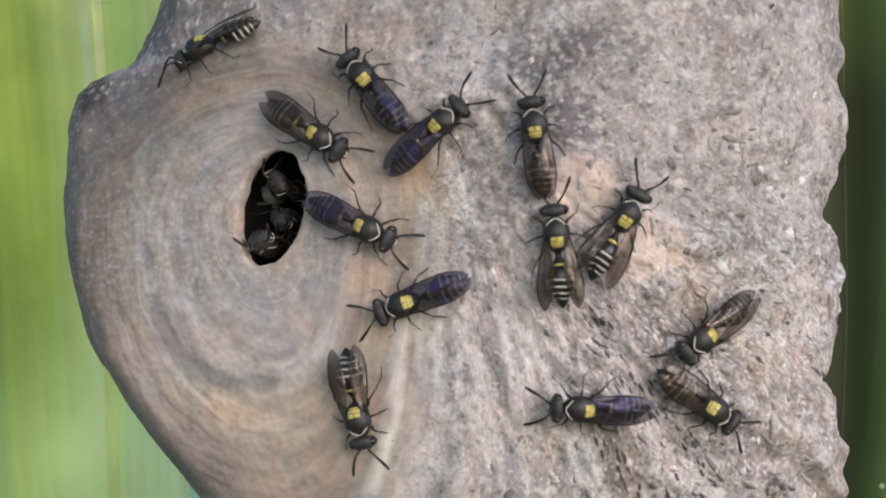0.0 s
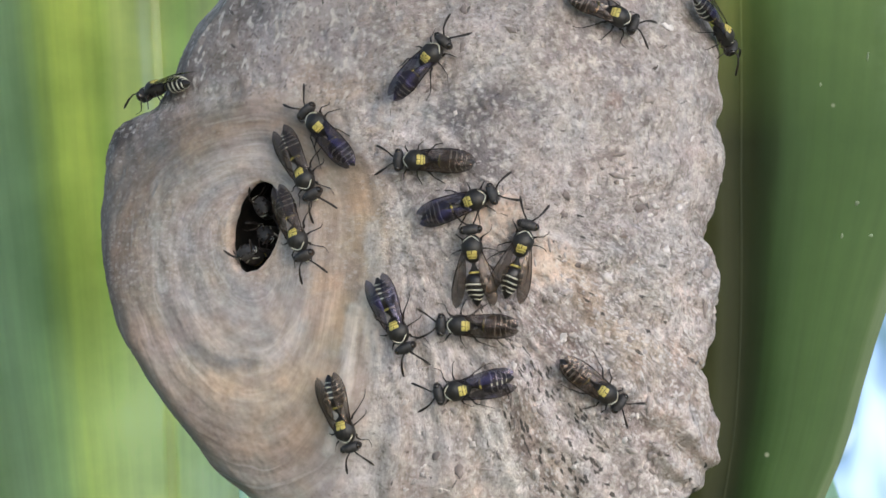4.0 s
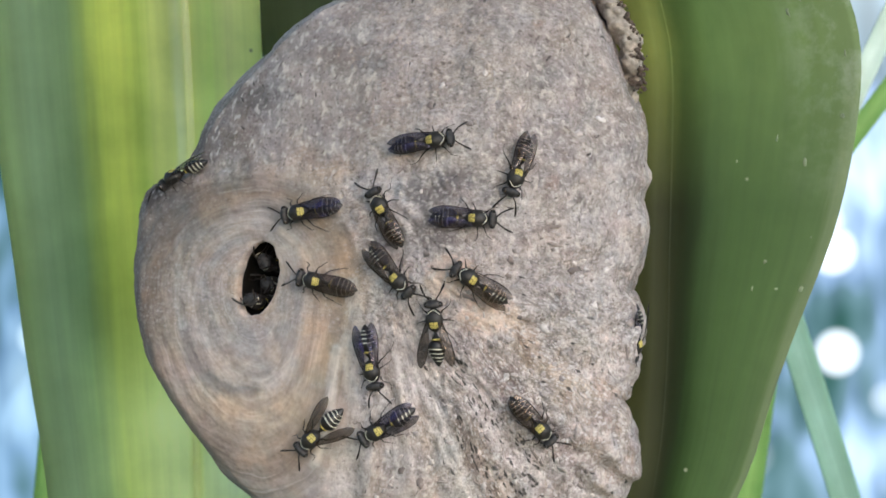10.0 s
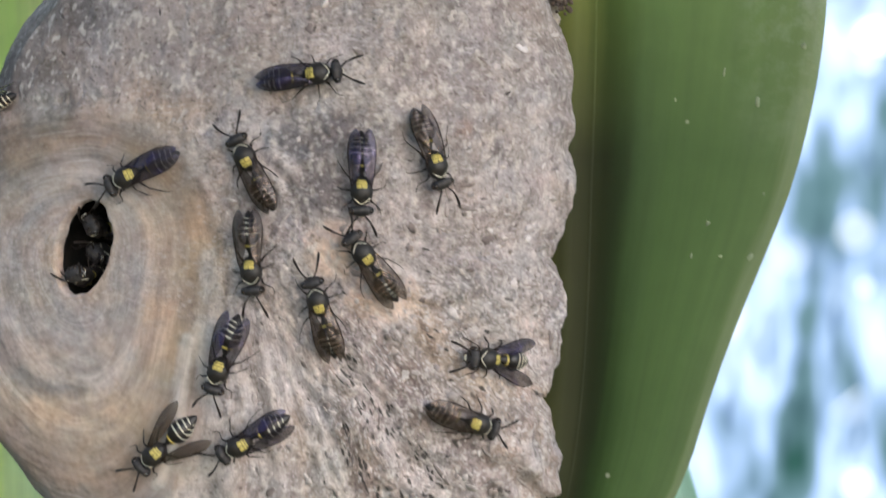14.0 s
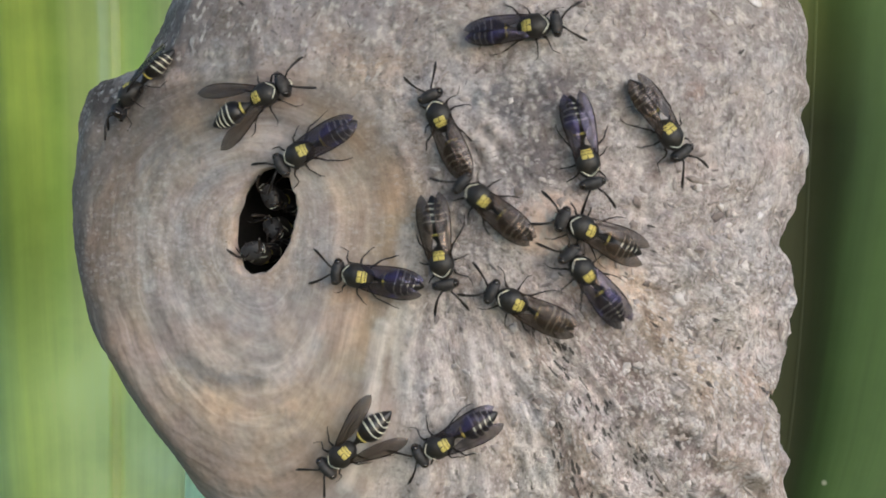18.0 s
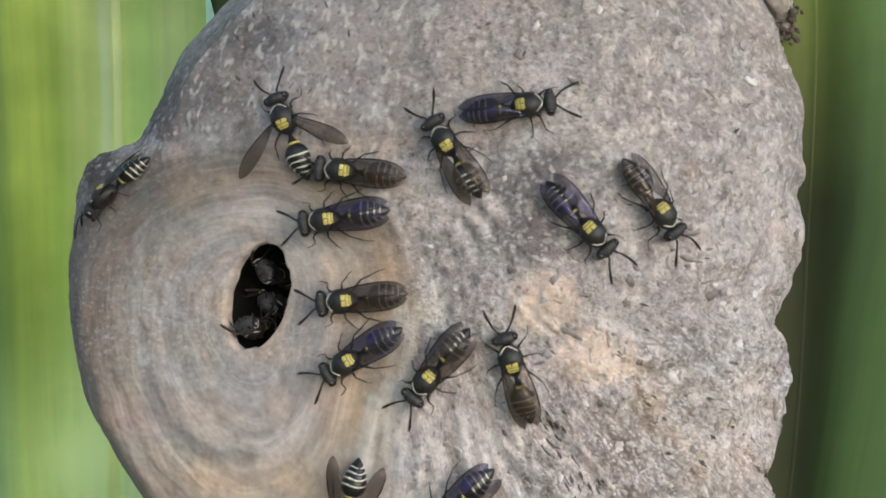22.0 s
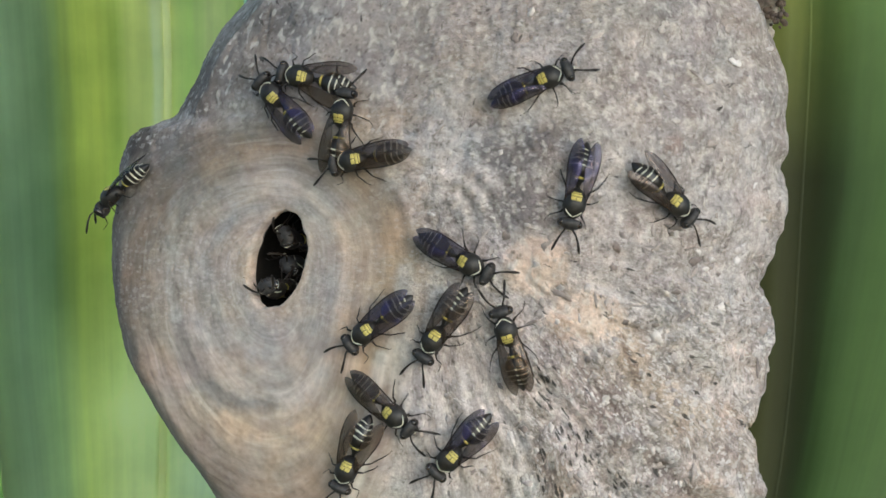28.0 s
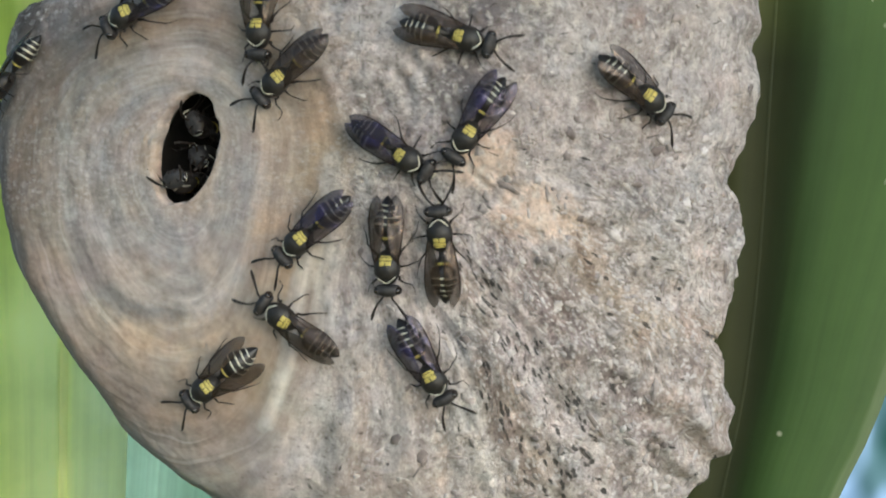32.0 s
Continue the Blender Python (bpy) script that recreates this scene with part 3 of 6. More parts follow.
def nest_relief(p):
    x, z = p[:, 0], p[:, 2]
    face, r = on_face(x, z)
    q, _ = ring_way(x, z)
    q = q + 0.035 * noise3(p * 0.15 + 4) + 0.012 * noise3(p * 0.5 + 8)
    step = q * 15 + 0.5 * noise3(p * 0.1 + 77)
    step = step - np.floor(step)
    terrace = np.where(step < 0.85, step / 0.85, (1 - step) / 0.15) - 0.5
    rings = np.sin(2 * np.pi * (r * 8 + 0.9 * noise3(p * 0.16) + 0.25 * noise3(p * 0.6 + 9))) * (1 + 0.5 * np.clip((r - 0.75) / 0.15, 0, 1) * np.clip((-15 - x) / 6, 0, 1))
    plainer = 1 - 0.8 * np.clip((x + 20) / 4, 0, 1)
    d = face * plainer * (0.035 * rings + 0.06 * terrace * (0.5 + 0.5 * noise3(p * 0.13 + 60)) * np.clip((q - 0.25) / 0.1, 0, 1) + 0.22 * noise3(p * 0.3 + 5) + 0.04 * noise3(p * 2.5))
    d += 0.22 * np.exp(-(((r - 1.02) / 0.06) ** 2)) * (0.6 + 0.6 * noise3(p * 0.35 + 31)) * (x > -30)
    low = np.clip((-20 - z) / 8, 0, 1)
    rough = (1 - face) * (1 - 0.85 * low) * (1 - 0.55 * np.clip((-x - 4) / 10, 0, 1) * np.clip((z - 4) / 5, 0, 1))
    calm = np.clip((2 - x) / 6, 0, 1) * np.clip((-10 - z) / 6, 0, 1)
    rough = rough * (1 - 0.5 * calm)
    flakes = np.abs(noise3(p * np.array([1.1, 1.1, 0.55]) + 17))
    d += rough * (0.55 * noise3(p * 0.22 + 3) + 0.24 * noise3(p * 0.62 + 11) + 0.13 * noise3(p * 1.4 + 23) + 0.15 * (flakes - 0.3) + 0.08 * noise3(p * 3.1 + 41))
    fan = np.arctan2(x + 8.0, -(z + 2.0))
    far = np.hypot(x + 8.0, z + 2.0)
    scale = np.abs(noise3(np.stack([fan * 20 + 0.5 * noise3(p * 0.3), far * 0.35, 0 * z + 2], -1)))
    d += (1 - face) * np.clip((2 - z) / 12, 0, 1) * np.clip((far - 6) / 9, 0, 1) * 0.62 * (1 - 0.5 * calm) * (0.35 - scale)
    down = np.clip((-13 - z) / 8, 0, 1) * (1 - face)
    d += down * (0.75 * noise3(np.stack([fan * 10, 0.05 * z, 0 * z], -1)) + 0.10 * noise3(np.stack([fan * 34, 0.12 * z, 0 * z + 7], -1)))
    lump = np.exp(-(((x - 20) / 5) ** 2 + ((z + 29) / 6) ** 2))
    d += lump * (0.5 * np.sin(np.hypot(x - 25, z + 24) * 2.2) + 0.4)
    shelly = np.exp(-(((x - 17) / 5) ** 2 + ((z + 21) / 6) ** 2))
    d += shelly * (0.7 * np.abs(noise3(p * 0.42 + 88)) + 0.22 * noise3(p * 0.9 + 99) - 0.15)
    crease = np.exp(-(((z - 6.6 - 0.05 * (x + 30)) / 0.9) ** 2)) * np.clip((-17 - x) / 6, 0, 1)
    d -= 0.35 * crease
    for px, pz, rx, rz, *_ in ((12.0, -17.4, 0.6, 1.1), (14.0, -16.2, 0.5, 0.8)):
        d -= 0.7 * np.exp(-(((x - px) / rx) ** 2 + ((z - pz) / rz) ** 2))
    for px, pz, size, tall in SHELLS:
        far_off = np.hypot((x - px) / size, (z - pz) / (size * 0.8))
        d += tall * np.clip(1 - far_off, 0, 1) ** 0.5 * (1 + 0.18 * np.sin(far_off * 11))
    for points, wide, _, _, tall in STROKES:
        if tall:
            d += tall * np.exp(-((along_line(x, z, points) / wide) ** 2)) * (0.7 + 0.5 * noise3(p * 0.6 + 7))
    curls = np.exp(-(((x + 5.0) / 2.2) ** 2 + ((z + 0.6) / 2.4) ** 2))
    d += curls * 0.3 * np.sin(np.hypot(x + 7.5, z + 2.5) * 3.6)
    return d


def nest_colour(p):
    x, z = p[:, 0], p[:, 2]
    face, _ = on_face(x, z)
    q, turn = ring_way(x, z)
    # the rough body: mottled grey, rose and mauve pulp
    body = np.array([0.425, 0.377, 0.368]) * (1 + 0.24 * noise3(p * 0.17 + 90) + 0.2 * noise3(p * 0.34 + 2) + 0.2 * noise3(p * 0.9 + 14) + 0.14 * noise3(p * 1.9 + 33))[:, None]
    warm = np.clip(0.5 + noise3(p * 0.25 + 51), 0, 1)[:, None]
    body = body * (1 - 0.4 * warm) + np.array([0.455, 0.385, 0.355]) * 0.4 * warm
    blot = 0.7 * noise3(p * 0.42 + 140) + 0.5 * noise3(p * 1.1 + 150) + 0.3 * noise3(p * 2.7 + 160)
    calm = 1 - 0.7 * np.clip((-18 - z) / 8, 0, 1)
    w = (0.5 * calm * np.clip((blot - 0.22) / 0.35, 0, 1))[:, None]
    body = body * (1 - w) + w * np.array([0.60, 0.555, 0.54])
    w = (0.45 * calm * np.clip((-blot - 0.3) / 0.35, 0, 1))[:, None]
    body = body * (1 - w) + w * np.array([0.255, 0.22, 0.215])
    # the face: layers of grey, tan and brown pulp, ring on ring
    wander = 0.035 * noise3(p * 0.15 + 4) + 0.012 * noise3(p * 0.5 + 8)
    way = q + wander
    around = np.stack([1.1 * np.cos(turn), 1.1 * np.sin(turn)], -1)
    def layers(often, swirl, key):
        return noise3(np.concatenate([around * swirl, (way * often)[:, None]], 1) @ TWIST.T + key)
    stops = np.array([0.0, 0.2, 0.26, 0.42, 0.5, 0.60, 0.70, 0.80, 0.90, 1.0, 1.2])
    tones = np.array([(0.44, 0.36, 0.30), (0.46, 0.385, 0.33), (0.385, 0.342, 0.32), (0.375, 0.335, 0.315), (0.43, 0.385, 0.36), (0.31, 0.27, 0.246), (0.355, 0.283, 0.228), (0.295, 0.228, 0.178), (0.25, 0.198, 0.158), (0.29, 0.24, 0.203), (0.33, 0.28, 0.25)])
    look_up = np.clip(way + 0.05 * layers(5, 1.2, 300), 0, 1.2)
    ringed = np.stack([np.interp(look_up, stops, tones[:, k]) for k in range(3)], -1)
    hue = layers(13, 0.9, 120)[:, None]
    ringed = ringed * (1 + hue * np.array([0.09, 0.03, -0.03]))
    ringed = ringed * (1 + (0.10 * layers(19, 0.8, 0) + 0.07 * layers(46, 1.2, 40) + 0.07 * layers(105, 2.0, 80)) * (1 - 0.75 * np.clip((x + 20) / 4, 0, 1)) + 0.06 * noise3(p * 1.3 + 19))[:, None]
    leaf_line = np.clip((layers(30, 0.5, 500) - 0.1) / 0.5, 0, 1) * np.clip((way - 0.66) / 0.15, 0, 1)
    ringed = ringed * (1 - 0.34 * leaf_line * np.clip((-14 - x) / 6, 0, 1))[:, None]
    bright = np.clip((layers(60, 1.6, 700) - 0.5) / 0.2, 0, 1)
    ringed = ringed * (1 - 0.3 * bright)[:, None] + 0.3 * bright[:, None] * np.array([0.55, 0.51, 0.48])
    ringed = ringed * (1 + 0.22 * np.clip((-10 - z) / 10, 0, 1) * np.clip((way - 0.35) / 0.2, 0, 1))[:, None]
    foot = (0.5 * np.clip((-8 - z) / 8, 0, 1))[:, None]
    ringed = ringed * (1 - foot) + foot * ringed.mean(1)[:, None] * np.array([1.12, 0.98, 0.90])
    c = body * (1 - face)[:, None] + ringed * face[:, None]
    # below, the pulp runs out in a fan of strands
    fan = np.arctan2(x + 8.0, -(z + 2.0))
    far = np.hypot(x + 8.0, z + 2.0)
    down = (np.clip((-12 - z) / 8, 0, 1) * (1 - face))[:, None]
    streak = noise3(np.stack([fan * 17 + 0.4 * noise3(p * 0.3), 0.05 * z, 0 * z + 3], -1))[:, None]
    c = c * (1 + down * 0.42 * streak) + down * np.clip(-streak, 0, 1) * np.array([0.06, 0.01, -0.03])
    fibre = noise3(np.stack([fan * 24 + 0.7 * noise3(p * 0.25 + 6), far * 0.13, 0 * z + 9], -1)) + 0.5 * noise3(np.stack([fan * 55 + 0.7 * noise3(p * 0.3 + 2), far * 0.3, 0 * z + 5], -1))
    lower = (1 - face) * np.clip((1 - z) / 10, 0, 1) * np.clip((far - 5) / 6, 0, 1)
    c = c * (1 + 0.08 * lower)[:, None]
    w = (lower * 0.45 * np.clip((fibre - 0.15) / 0.3, 0, 1))[:, None]
    c = c * (1 - w) + w * np.array([0.62, 0.56, 0.545])
    w = (lower * 0.5 * np.clip((-fibre - 0.25) / 0.3, 0, 1))[:, None]
    c = c * (1 - w) + w * np.array([0.31, 0.24, 0.215])
    wild = 0.6 * noise3(p * 0.4 + 61) + 0.5 * noise3(p * 0.9 + 71) + 0.4 * noise3(p * 2.1 + 5) + 0.3 * noise3(p * 4.3 + 15)
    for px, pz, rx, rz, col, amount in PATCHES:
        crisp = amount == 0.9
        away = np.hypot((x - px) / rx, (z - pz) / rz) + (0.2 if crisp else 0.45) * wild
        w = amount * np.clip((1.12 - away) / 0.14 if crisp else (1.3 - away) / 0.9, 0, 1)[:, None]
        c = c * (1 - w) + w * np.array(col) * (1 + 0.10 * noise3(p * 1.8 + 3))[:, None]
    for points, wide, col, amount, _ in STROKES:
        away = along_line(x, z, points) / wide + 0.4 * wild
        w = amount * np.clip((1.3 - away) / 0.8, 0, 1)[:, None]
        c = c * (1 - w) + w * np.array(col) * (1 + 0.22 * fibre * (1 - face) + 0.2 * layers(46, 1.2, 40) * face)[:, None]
    rosy, lilac = 0.6 * noise3(p * 0.3 + 201) + 0.5 * noise3(p * 0.8 + 211), 0.6 * noise3(p * 0.22 + 221) + 0.5 * noise3(p * 0.6 + 231)
    c = c * (1 + rosy[:, None] * np.array([0.10, 0.0, -0.06]) + lilac[:, None] * np.array([-0.04, -0.04, 0.05]))
    kept = 0.68 + 0.32 * np.maximum(face, np.clip(sum(np.clip(1.5 - np.hypot((x - px) / rx, (z - pz) / rz), 0, 1) for px, pz, rx, rz, *_ in PATCHES[:2]), 0, 1))
    c = c * kept[:, None] + (1 - kept)[:, None] * c.mean(1)[:, None] * np.array([1.065, 0.975, 0.96])
    freckle = noise3(p * 3.4 + 131)
    w = (0.62 * (1 - 0.85 * face) * np.clip((freckle - 0.6) / 0.1, 0, 1))[:, None]
    c = c * (1 - w) + w * np.array([0.11, 0.09, 0.075])
    chip = noise3(p * np.array([2.3, 2.3, 1.6]) + 171) * (1 - face)
    w = (0.6 * np.clip((chip - 0.4) / 0.2, 0, 1))[:, None]
    c = c * (1 - w) + w * np.array([0.64, 0.60, 0.56])
    return np.clip(c, 0.01, 0.9)


def trail_weight(p):
    """How near a point lies to the lines of dark crumbs."""
    x, z, w = p[:, 0], p[:, 2], 0
    for ax, az, bx, bz in TRAILS:
        d = np.array([bx - ax, bz - az])
        s = np.clip(((x - ax) * d[0] + (z - az) * d[1]) / (d @ d), 0, 1)
        w = np.maximum(w, np.clip((1.25 - np.hypot(x - ax - s * d[0], z - az - s * d[1])) / 0.9, 0, 1))
    return w


def surface(x, z):
    """Points of the envelope's outside, with its slope."""
    p = np.stack([x, plain_depth(x, z), z], -1)
    return p - np.array([0, 1, 0]) * nest_relief(p)[:, None]


def scraps(nest):
    """Curled scraps of pulp that stand off the rough paper, paler or darker than it."""
    rnd = np.random.default_rng(12)
    x, z = rnd.uniform(-9, 24, 9000), rnd.uniform(-40, 22, 9000)
    face, _ = on_face(x, z)
    room = np.hypot(x - MIDDLE[0], z - MIDDLE[1]) < 0.93 * reach(MIDDLE, np.arctan2(z - MIDDLE[1], x - MIDDLE[0]))
    peach = sum(np.clip(1.4 - np.hypot((x - px) / rx, (z - pz) / rz), 0, 1) for px, pz, rx, rz, *_ in PATCHES[:2])
    chance = (0.25 + 0.75 * np.clip((4 - z) / 14, 0, 1)) * (0.35 + 0.65 * np.clip((x + 2) / 9, 0, 1)) * (1 - face) ** 3 * (1 - 0.7 * np.clip(peach, 0, 1))
    pick = room & (rnd.uniform(0, 1, 9000) < 0.15 * chance)
    x, z = x[pick], z[pick]
    count = len(x)
    flow = np.arctan2(z + 2.0, x + 8.0) + rnd.normal(0, 0.8, count)
    long, wide = rnd.gamma(2.5, 0.10, count) + 0.10, rnd.gamma(3.0, 0.05, count) + 0.06
    verts = []
    curl = rnd.uniform(0.015, 0.10, count)
    for i in range(5):
        for j in range(3):
            f, g = (i - 2) / 2, j - 1
            taper = (0.35, 0.9, 1.0, 0.85, 0.3)[i]
            a = f * long * rnd.uniform(0.7, 1.25, count)
            b = g * wide * taper * rnd.uniform(0.45, 1.5, count)
            q = surface(x + np.cos(flow) * a - np.sin(flow) * b, z + np.sin(flow) * a + np.cos(flow) * b)
            q[:, 1] -= 0.03 + curl * (0.5 + 0.5 * g) + 0.3 * curl * f
            verts.append(q)
    grid = np.stack(verts, 1).reshape(-1, 3) * MM
    quads = [[15 * k + 3 * i + j, 15 * k + 3 * i + j + 1, 15 * k + 3 * i + j + 4, 15 * k + 3 * i + j + 3] for k in range(count) for i in range(4) for j in range(2)]
    me = bpy.data.meshes.new("paper_scrap")
    me.from_pydata(grid.tolist(), [], quads)
    me.polygons.foreach_set("use_smooth", np.ones(len(me.polygons), bool))
    me.materials.append(SCRAP)
    ob = new("paper_scrap", me)
    ob.parent = nest
    so = ob.modifiers.new("thickness", "SOLIDIFY")
    so.thickness, so.offset = 0.04 * MM, 0
    tagged(ob, "curled grey scraps of paper pulp", kind="stuff")


def build_nest():
    nest = new("wasp_nest")
    around, deep, back = 1100, 330, 26
    angle = np.linspace(0, 2 * np.pi, around, endpoint=False)
    rim = hole_rim(angle)
    rim = rim + 0.17 * noise3(np.stack([rim[:, 0] * 1.5, rim[:, 1] * 1.5, 0 * angle], -1))[:, None]
    way = np.arctan2(rim[:, 1] - HOLE[1], rim[:, 0] - HOLE[0])
    outer = HOLE + reach(HOLE, way)[:, None] * np.stack([np.cos(way), np.sin(way)], -1)
    s = np.linspace(0, 1, deep)
    s = (0.35 * s + 0.65 * (1 - (1 - s) ** 1.6))[:, None, None]
    xz = (rim * (1 - s) + outer * s).reshape(-1, 2)
    y = plain_depth(xz[:, 0], xz[:, 1])
    p = np.stack([xz[:, 0], y, xz[:, 1]], -1)
    e = 0.2
    normal = np.stack([(plain_depth(xz[:, 0] + e, xz[:, 1]) - plain_depth(xz[:, 0] - e, xz[:, 1])) / (2 * e), -np.ones(len(xz)),
                       (plain_depth(xz[:, 0], xz[:, 1] + e) - plain_depth(xz[:, 0], xz[:, 1] - e)) / (2 * e)], -1)
    normal[:, [0, 2]] = np.clip(normal[:, [0, 2]], -3, 3)
    normal /= np.linalg.norm(normal, axis=1)[:, None]
    front = p + normal * nest_relief(p)[:, None]
    # behind the outline the envelope rounds off towards the leaf
    edge = front.reshape(deep, around, 3)[-1]
    u = np.linspace(0, 1, back + 1)[1:, None]
    shrink = 1 - 0.42 * u**2.2
    rear = np.stack([MIDDLE[0] + (edge[None, :, 0] - MIDDLE[0]) * shrink, edge[None, :, 1] + 9.0 * np.sin(u * np.pi / 2) + 0 * edge[None, :, 0],
                     MIDDLE[1] + (edge[None, :, 2] - MIDDLE[1]) * shrink], -1).reshape(-1, 3)
    # the envelope's thickness, seen at the entrance
    inward = np.array([0.62, 0.78, 0.0])
    lip = np.stack([rim[:, 0], plain_depth(rim[:, 0], rim[:, 1]), rim[:, 1]], -1)
    rim_out = front[:around]
    throat = np.concatenate([rim_out * 0.4 + lip * 0.6 + inward * 1.6 + (np.array([HOLE[0], 0, HOLE[1]]) - lip) * np.array([-0.06, 0, -0.06]),
                             rim_out + inward * 0.7 + (np.array([HOLE[0], 0, HOLE[1]]) - lip) * np.array([0.03, 0, 0.03])])
    every = np.concatenate([throat, front, rear])
    rows = len(every) // around
    me = grid_mesh("envelope", every * MM, rows, around, [np.arange(around)[::-1] + (rows - 1) * around], wrap=True)
    col = nest_colour(every)
    layer = me.color_attributes.new("pulp", "FLOAT_COLOR", "POINT")
    layer.data.foreach_set("color", np.concatenate([col, np.ones((len(col), 1))], 1).astype(np.float32).ravel())
    soft, _ = on_face(every[:, 0], every[:, 2])
    peach = sum(np.clip(1.4 - np.hypot((every[:, 0] - px) / rx, (every[:, 2] - pz) / rz), 0, 1) for px, pz, rx, rz, *_ in PATCHES[:2])
    me.attributes.new("grain", "FLOAT", "POINT").data.foreach_set("value", (0.62 + 0.3 * np.clip((5 - every[:, 2]) / 15, 0, 1) - 0.55 * soft - 0.5 * peach - 0.4 * np.clip((2 - every[:, 0]) / 6, 0, 1) * np.clip((-10 - every[:, 2]) / 6, 0, 1) - 0.2 * np.clip((-26 - every[:, 2]) / 8, 0, 1) - 0.3 * np.clip((-every[:, 0] - 4) / 10, 0, 1) * np.clip((every[:, 2] - 4) / 5, 0, 1)).clip(0.06, 1).astype(np.float32))
    x, z = every[:, 0], every[:, 2]
    fan = np.arctan2(x + 8.0, -(z + 2.0))
    far = np.hypot(x + 8.0, z + 2.0)
    weight = (1 - 0.75 * np.clip(peach, 0, 1)) * (1 - soft) * np.clip((0 - z) / 12, 0, 1) * np.clip((far - 6) / 9, 0, 1)
    flows = {"fan": np.stack([fan * 42 + 1.3 * noise3(every * 0.22 + 4), far * 0.62, 0 * x], -1)}
    _, r = on_face(x, z)
    turn = np.arctan2(z - HOLE[1], x - HOLE[0])
    flows["ring"] = np.stack([r * 42 + 1.5 * noise3(every * 0.12 + 4), 2.4 * np.cos(turn), 2.4 * np.sin(turn)], -1)
    for key, v in flows.items():
        me.attributes.new(key, "FLOAT_VECTOR", "POINT").data.foreach_set("vector", v.astype(np.float32).ravel())
    for key, v in (("streaked", weight), ("ringed", soft), ("trail", np.maximum(trail_weight(every), 0.05 * np.clip((every[:, 0] + 2) / 8, 0, 1) * np.clip((-6 - every[:, 2]) / 10, 0, 1)) - 0.25 * soft)):
        me.attributes.new(key, "FLOAT", "POINT").data.foreach_set("value", v.astype(np.float32))
    me.materials.append(PAPER)
    ob = new("envelope", me)
    ob.parent = nest
    # the hollow behind the entrance, its shade put into the near-black paper colour
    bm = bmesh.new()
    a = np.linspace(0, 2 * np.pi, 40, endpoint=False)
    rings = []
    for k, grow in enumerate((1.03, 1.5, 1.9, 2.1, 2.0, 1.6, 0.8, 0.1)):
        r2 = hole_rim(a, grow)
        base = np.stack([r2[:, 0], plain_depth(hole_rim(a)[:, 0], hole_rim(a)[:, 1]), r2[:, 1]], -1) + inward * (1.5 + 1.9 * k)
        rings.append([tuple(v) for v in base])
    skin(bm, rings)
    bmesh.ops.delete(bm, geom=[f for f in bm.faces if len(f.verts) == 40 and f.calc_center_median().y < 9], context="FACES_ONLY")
    part("hollow", bm, SHADED_PAPER, nest, "dark hollow inside the paper envelope")
    scraps(nest)
    # crust where the envelope is glued to the leaf
    rnd = random.Random(5)
    line = [(17.4, 33.0), (18.6, 30.0), (21.0, 26.0), (22.8, 22.6), (23.6, 18.6), (22.9, 14.5), (21.8, 10.5)]
    track = np.array(line)
    steps = np.linspace(0, len(line) - 1, 120)
    mid = np.stack([np.interp(steps, np.arange(len(line)), track[:, k]) for k in range(2)], -1)
    bm = bmesh.new()
    rings = []
    for k, (x, z) in enumerate(mid):
        fat = 1.3 * (0.2 + 0.8 * math.sin(math.pi * min(1, 0.25 + k / 160)))
        a = np.linspace(0, 2 * np.pi, 28, endpoint=False)
        deep = 10.5 + 4.5 * max(0, (k - 75) / 45)
        ring = np.stack([x + fat * 1.1 * np.cos(a), deep + fat * 1.5 * np.sin(a), z + 0 * a], -1)
        lumps = 1 + 0.45 * noise3(ring * 0.9) + 0.3 * noise3(ring * 2.2 + 9)
        ring[:, 0] = x + (ring[:, 0] - x) * lumps
        ring[:, 1] = deep + (ring[:, 1] - deep) * lumps
        rings.append([tuple(v) for v in ring])
    skin(bm, rings)
    part("crust", bm, CRUST_PALE, nest, "pale crumbly crust along the leaf")
    bm = bmesh.new()
    for k in range(240):
        q = rnd.uniform(1.5, 4.5)
        i = int(q)
        x = line[i][0] + (line[i + 1][0] - line[i][0]) * (q - i) + rnd.gauss(0.75, 0.45)
        z = line[i][1] + (line[i + 1][1] - line[i][1]) * (q - i) + rnd.gauss(0, 0.5)
        r = rnd.uniform(0.14, 0.36)
        egg(bm, (x, 9.2 + rnd.uniform(-0.5, 1.6), z), (r, r * rnd.uniform(0.7, 1.3), r * rnd.uniform(0.6, 1.4)), rnd.uniform(0, 180), 7, 5)
    tagged(part("crust", bm, CRUST_DARK, nest, "dark brown crumbly crust"), kind="stuff")
    return tagged(nest, "grey-brown paper wasp nest with ringed entrance, glued to a leaf", "wasp nest")


build_nest()


